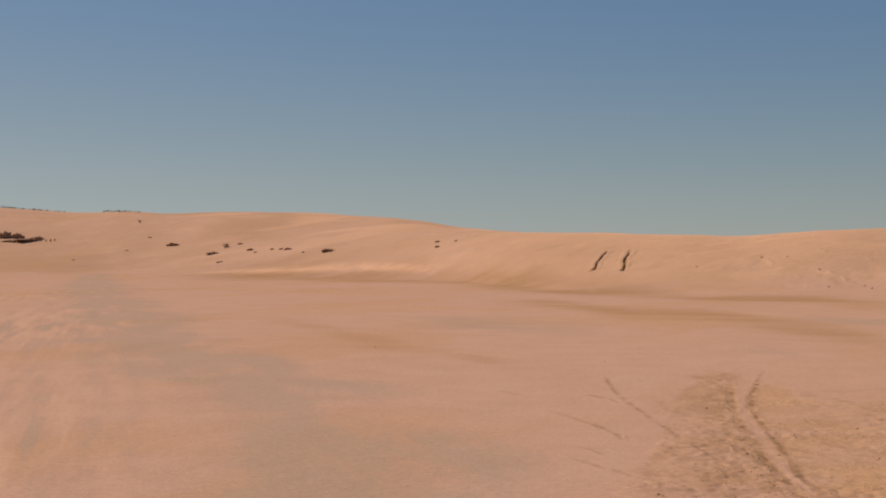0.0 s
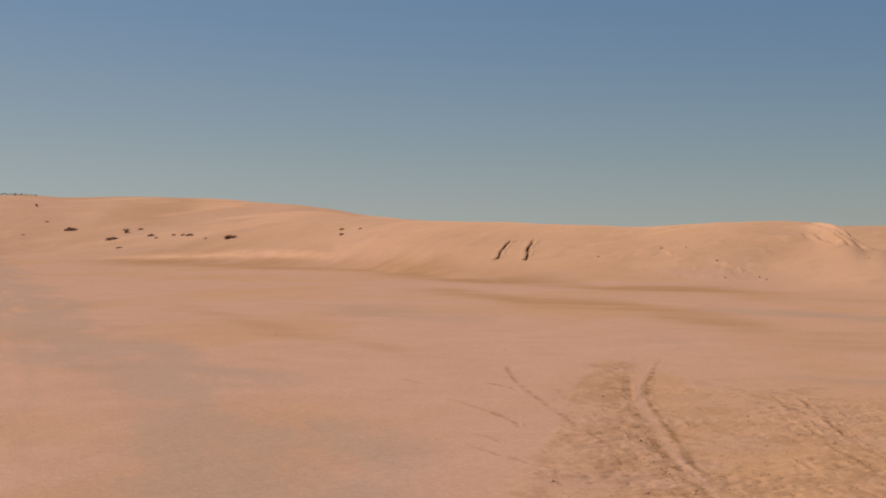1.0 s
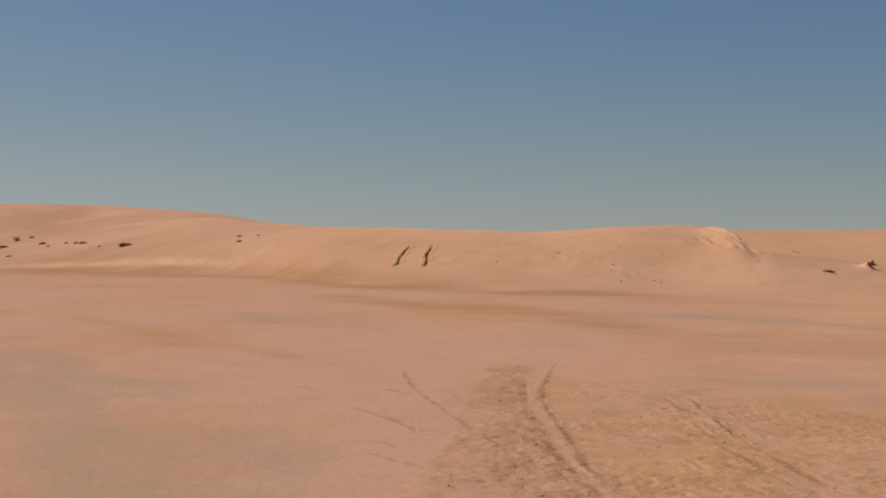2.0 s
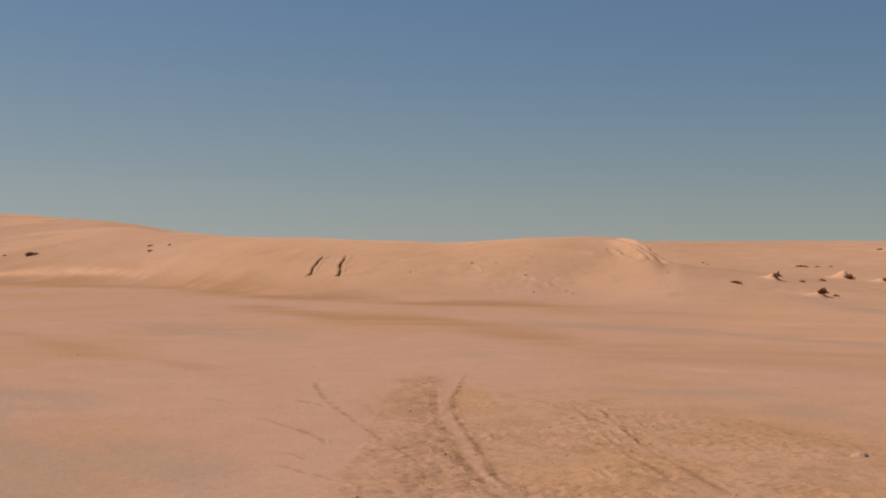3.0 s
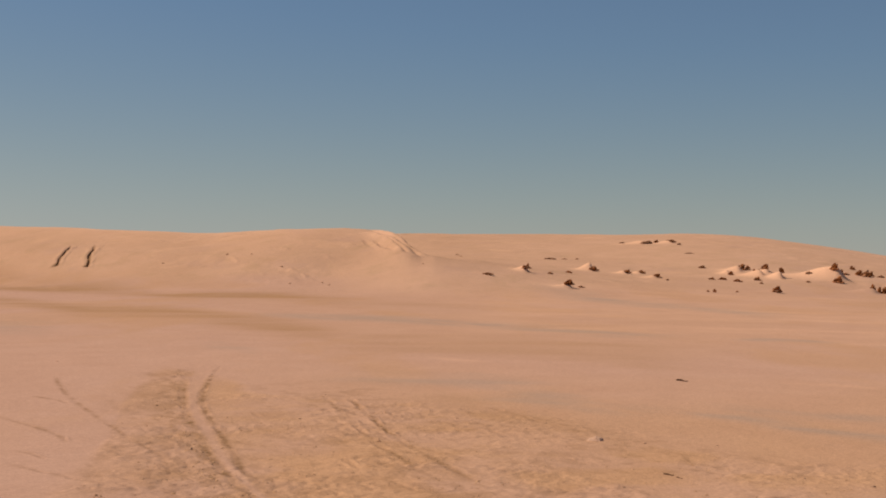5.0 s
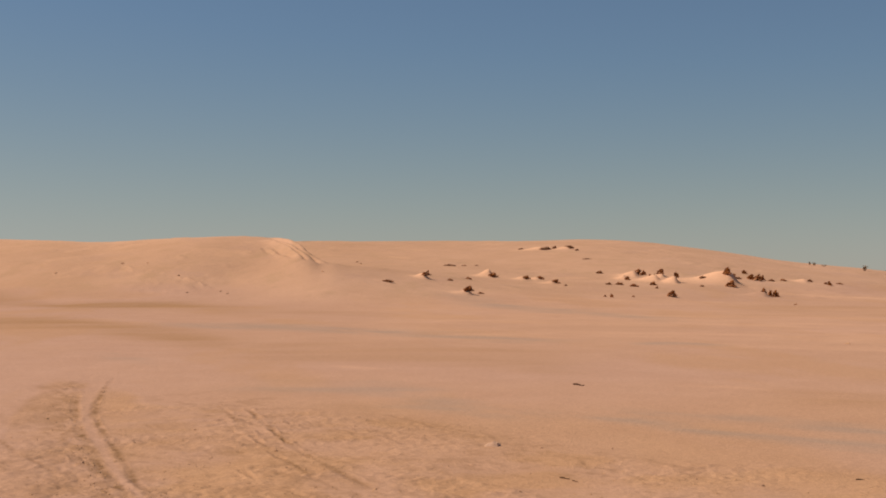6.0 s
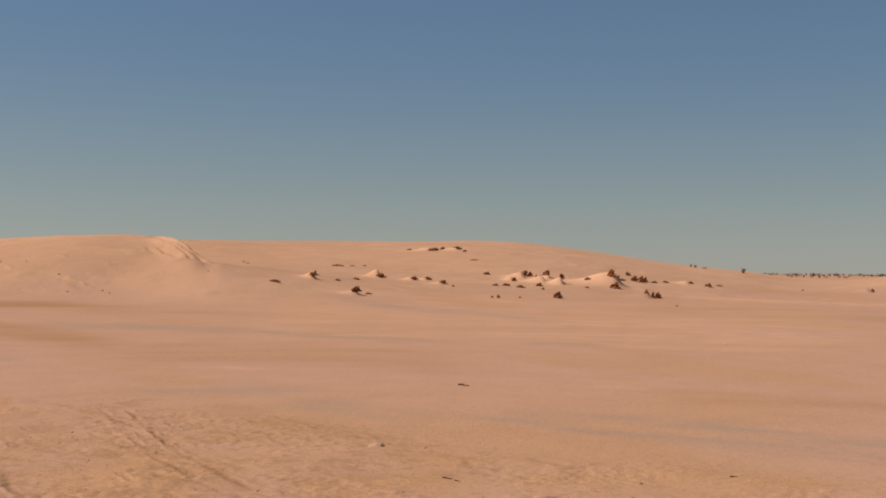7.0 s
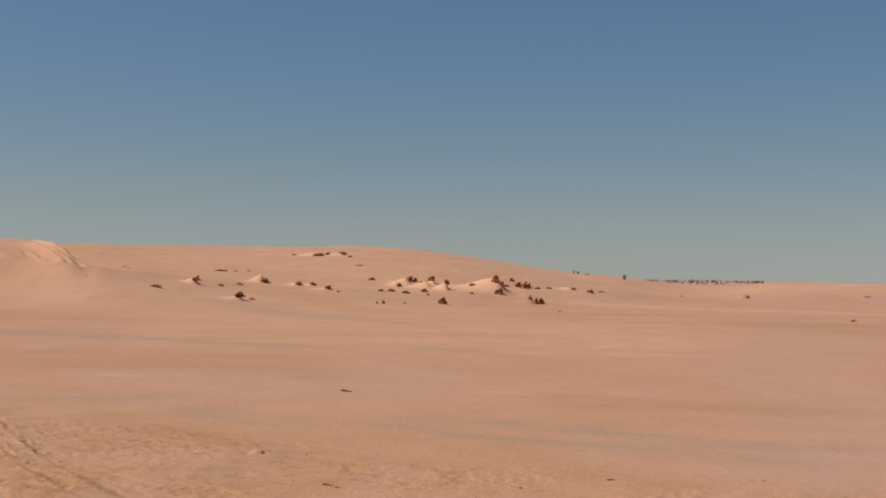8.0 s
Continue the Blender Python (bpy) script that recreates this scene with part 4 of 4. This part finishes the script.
# ---------------------------------------------------------------- small things on the flat
def stick(b, r, length, turn, seed, label):
    """A bent dry stick with one side shoot, lying on the ground."""
    rng = random.Random(seed)
    x, y, z = seat(b, r)
    verts, faces = [], []
    sides, spine = 7, [(Vector(((k / 6 - 0.5) * length, rng.uniform(-0.05, 0.05) * length, 0.05 * length + 0.03 * length * math.sin(k * 0.9))),
                        length * (0.075 - 0.007 * k) * rng.uniform(0.85, 1.1)) for k in range(7)]
    for p, thick in spine:
        verts += [p + Vector((0, math.cos(math.tau * j / sides), math.sin(math.tau * j / sides))) * thick * rng.uniform(0.85, 1.15) for j in range(sides)]
    for k in range(6):
        faces += [(k * sides + j, k * sides + (j + 1) % sides, (k + 1) * sides + (j + 1) % sides, (k + 1) * sides + j) for j in range(sides)]
    faces += [tuple(range(sides))[::-1], tuple(range(6 * sides, 7 * sides))]
    shoot = ([], [])
    limb(*shoot, spine[4][0], spine[4][0] + Vector((0.30 * length, 0.16 * length, 0.03 * length)), 0.03 * length, 0.012 * length)
    ob = new("stick", mesh_from("stick", verts, faces, TWIG))
    ob.matrix_basis = pose(x, y, z - 0.01 * length, 0, 0, turn - b)
    side = new("side_shoot", mesh_from("side_shoot", *shoot, TWIG))
    side.parent = ob
    tagged(ob, label, "stick")


stick(35.85, 16.9, 0.19, -48, 1, "short dark weathered stick lying on the hardpan")
stick(35.75, 9.45, 0.085, -30, 2, "broken dark twig lying in the sand")
stick(36.25, 9.35, 0.06, -50, 3, "broken dark twig lying in the sand")
rocks([(32.27, 11.06, 0.14, 0.045)], "small pale stone lying in the sand", "", PALE_ROCK, ("boulder",), "stone")
rocks([(-3.2, 22.3, 0.06, 0.022)], "small pale stone on the hardpan", "", PALE_ROCK, ("boulder",), "stone")
rocks([(47.39, 27.7, 0.11, 0.03)], "flat sand-coloured stone on the hardpan", "", CLOD, ("boulder",), "stone")
stick(48.6, 10.0, 0.07, 25, 5, "small dark twig lying in the sand")
rocks([(34.48, 11.0, 0.04, 0.012), (37.7, 11.1, 0.03, 0.010), (41.63, 9.6, 0.03, 0.013), (44.54, 9.5, 0.035, 0.014), (55.2, 10.3, 0.025, 0.010), (18.54, 12.3, 0.03, 0.014), (11.73, 11.9, 0.02, 0.010), (29.66, 10.2, 0.025, 0.009),
       (22.33, 10.77, 0.035, 0.018), (18.6, 11.9, 0.02, 0.010), (25.78, 12.45, 0.025, 0.012), (13.81, 10.4, 0.03, 0.014), (14.0, 9.6, 0.018, 0.010),
       (7.47, 19.4, 0.03, 0.013), (19.6, 14.4, 0.02, 0.012), (14.28, 16.2, 0.03, 0.014), (16.4, 8.35, 0.022, 0.012)],
      "small dark stone lying by the wheel tracks", "stones by the tracks", BROWN_ROCK, ("boulder",), "stone")


def clods():
    rng = random.Random(12)
    verts, faces, places = [], [], []
    shape = [(0.9, 0.1, 0.1), (0.3, 0.8, 0.0), (-0.7, 0.5, 0.1), (-0.8, -0.4, 0.0), (0.2, -0.9, 0.1), (0.4, 0.3, 0.8), (-0.3, -0.1, 0.9)]
    hull = [(0, 1, 5), (1, 2, 6, 5), (2, 3, 6), (3, 4, 6), (4, 0, 5, 6)]

    def lump(p, s):
        turn = rng.uniform(0, math.tau)
        i = len(verts)
        places.append((p.x, p.y))
        for sx, sy, sz in shape:
            sx, sy = sx * rng.uniform(0.7, 1.2), sy * rng.uniform(0.7, 1.2)
            verts.append((p.x + s * (sx * math.cos(turn) - sy * math.sin(turn)), p.y + s * (sx * math.sin(turn) + sy * math.cos(turn)), -0.2 * s + s * sz * 0.55))
        faces.extend(tuple(i + k for k in f) for f in hull)

    for line, n, wide, bias in ((TYRE_LEFT, 300, 0.08, 0.28), (TYRE_RIGHT, 70, 0.05, 0.0), (PAIR_LEFT, 60, 0.2, 0.0), (PAIR_RIGHT, 40, 0.05, 0.0), (SCUFF, 20, 0.04, 0.0)):
        for _ in range(n):
            k = rng.randrange(1, len(line) - 1)
            a, b = Vector(line[k]), Vector(line[k + 1])
            p = a.lerp(b, rng.random())
            d = (b - a).normalized()
            p += Vector((d.y, -d.x)) * (rng.gauss(0, wide) + abs(rng.gauss(0, 1)) * bias)
            lump(p, min(0.012, 0.003 + abs(rng.gauss(0, 0.004))))
    # bigger lumps heaped along the edges of the wheel marks
    for line, n, wide, bias in ((TYRE_LEFT, 230, 0.05, 0.13), (TYRE_RIGHT, 45, 0.03, 0.0), (PAIR_LEFT, 25, 0.05, 0.0), (PAIR_RIGHT, 30, 0.04, 0.0)):
        for _ in range(n):
            k = rng.randrange(1, len(line) - 1)
            a, b = Vector(line[k]), Vector(line[k + 1])
            d = (b - a).normalized()
            p = a.lerp(b, rng.random()) + Vector((d.y, -d.x)) * (rng.gauss(0, wide) + abs(rng.gauss(0, 1)) * bias)
            lump(p, min(0.032, 0.011 + abs(rng.gauss(0, 0.008))))
    # crumbs over the trodden stretch
    spots_ = [Vector(spot(rng.uniform(9, 58), 8.0 + 6.5 * rng.random() ** 1.3)) for _ in range(700)]
    at = np.array([tuple(p) for p in spots_])
    loose = churn(at[:, 0], at[:, 1], np.hypot(at[:, 0], at[:, 1]), np.degrees(np.arctan2(at[:, 0], at[:, 1])))
    spots_ = [p for p, k in zip(spots_, loose) if k > rng.random()]
    for p in spots_:
        for _ in range(rng.choice((1, 1, 2, 4))):
            lump(Vector((p.x + rng.gauss(0, 0.05), p.y + rng.gauss(0, 0.05))), min(0.028, 0.006 + abs(rng.gauss(0, 0.008))))
    at = np.array(places)
    rise = np.repeat(land(at[:, 0], at[:, 1]), len(shape))
    verts = [(x, y, z + up) for (x, y, z), up in zip(verts, rise)]
    tagged(new("clods", mesh_from("clods", verts, faces, CLOD)), "crumbled sand clods thrown up along the wheel tracks", "clods", kind="stuff")


clods()
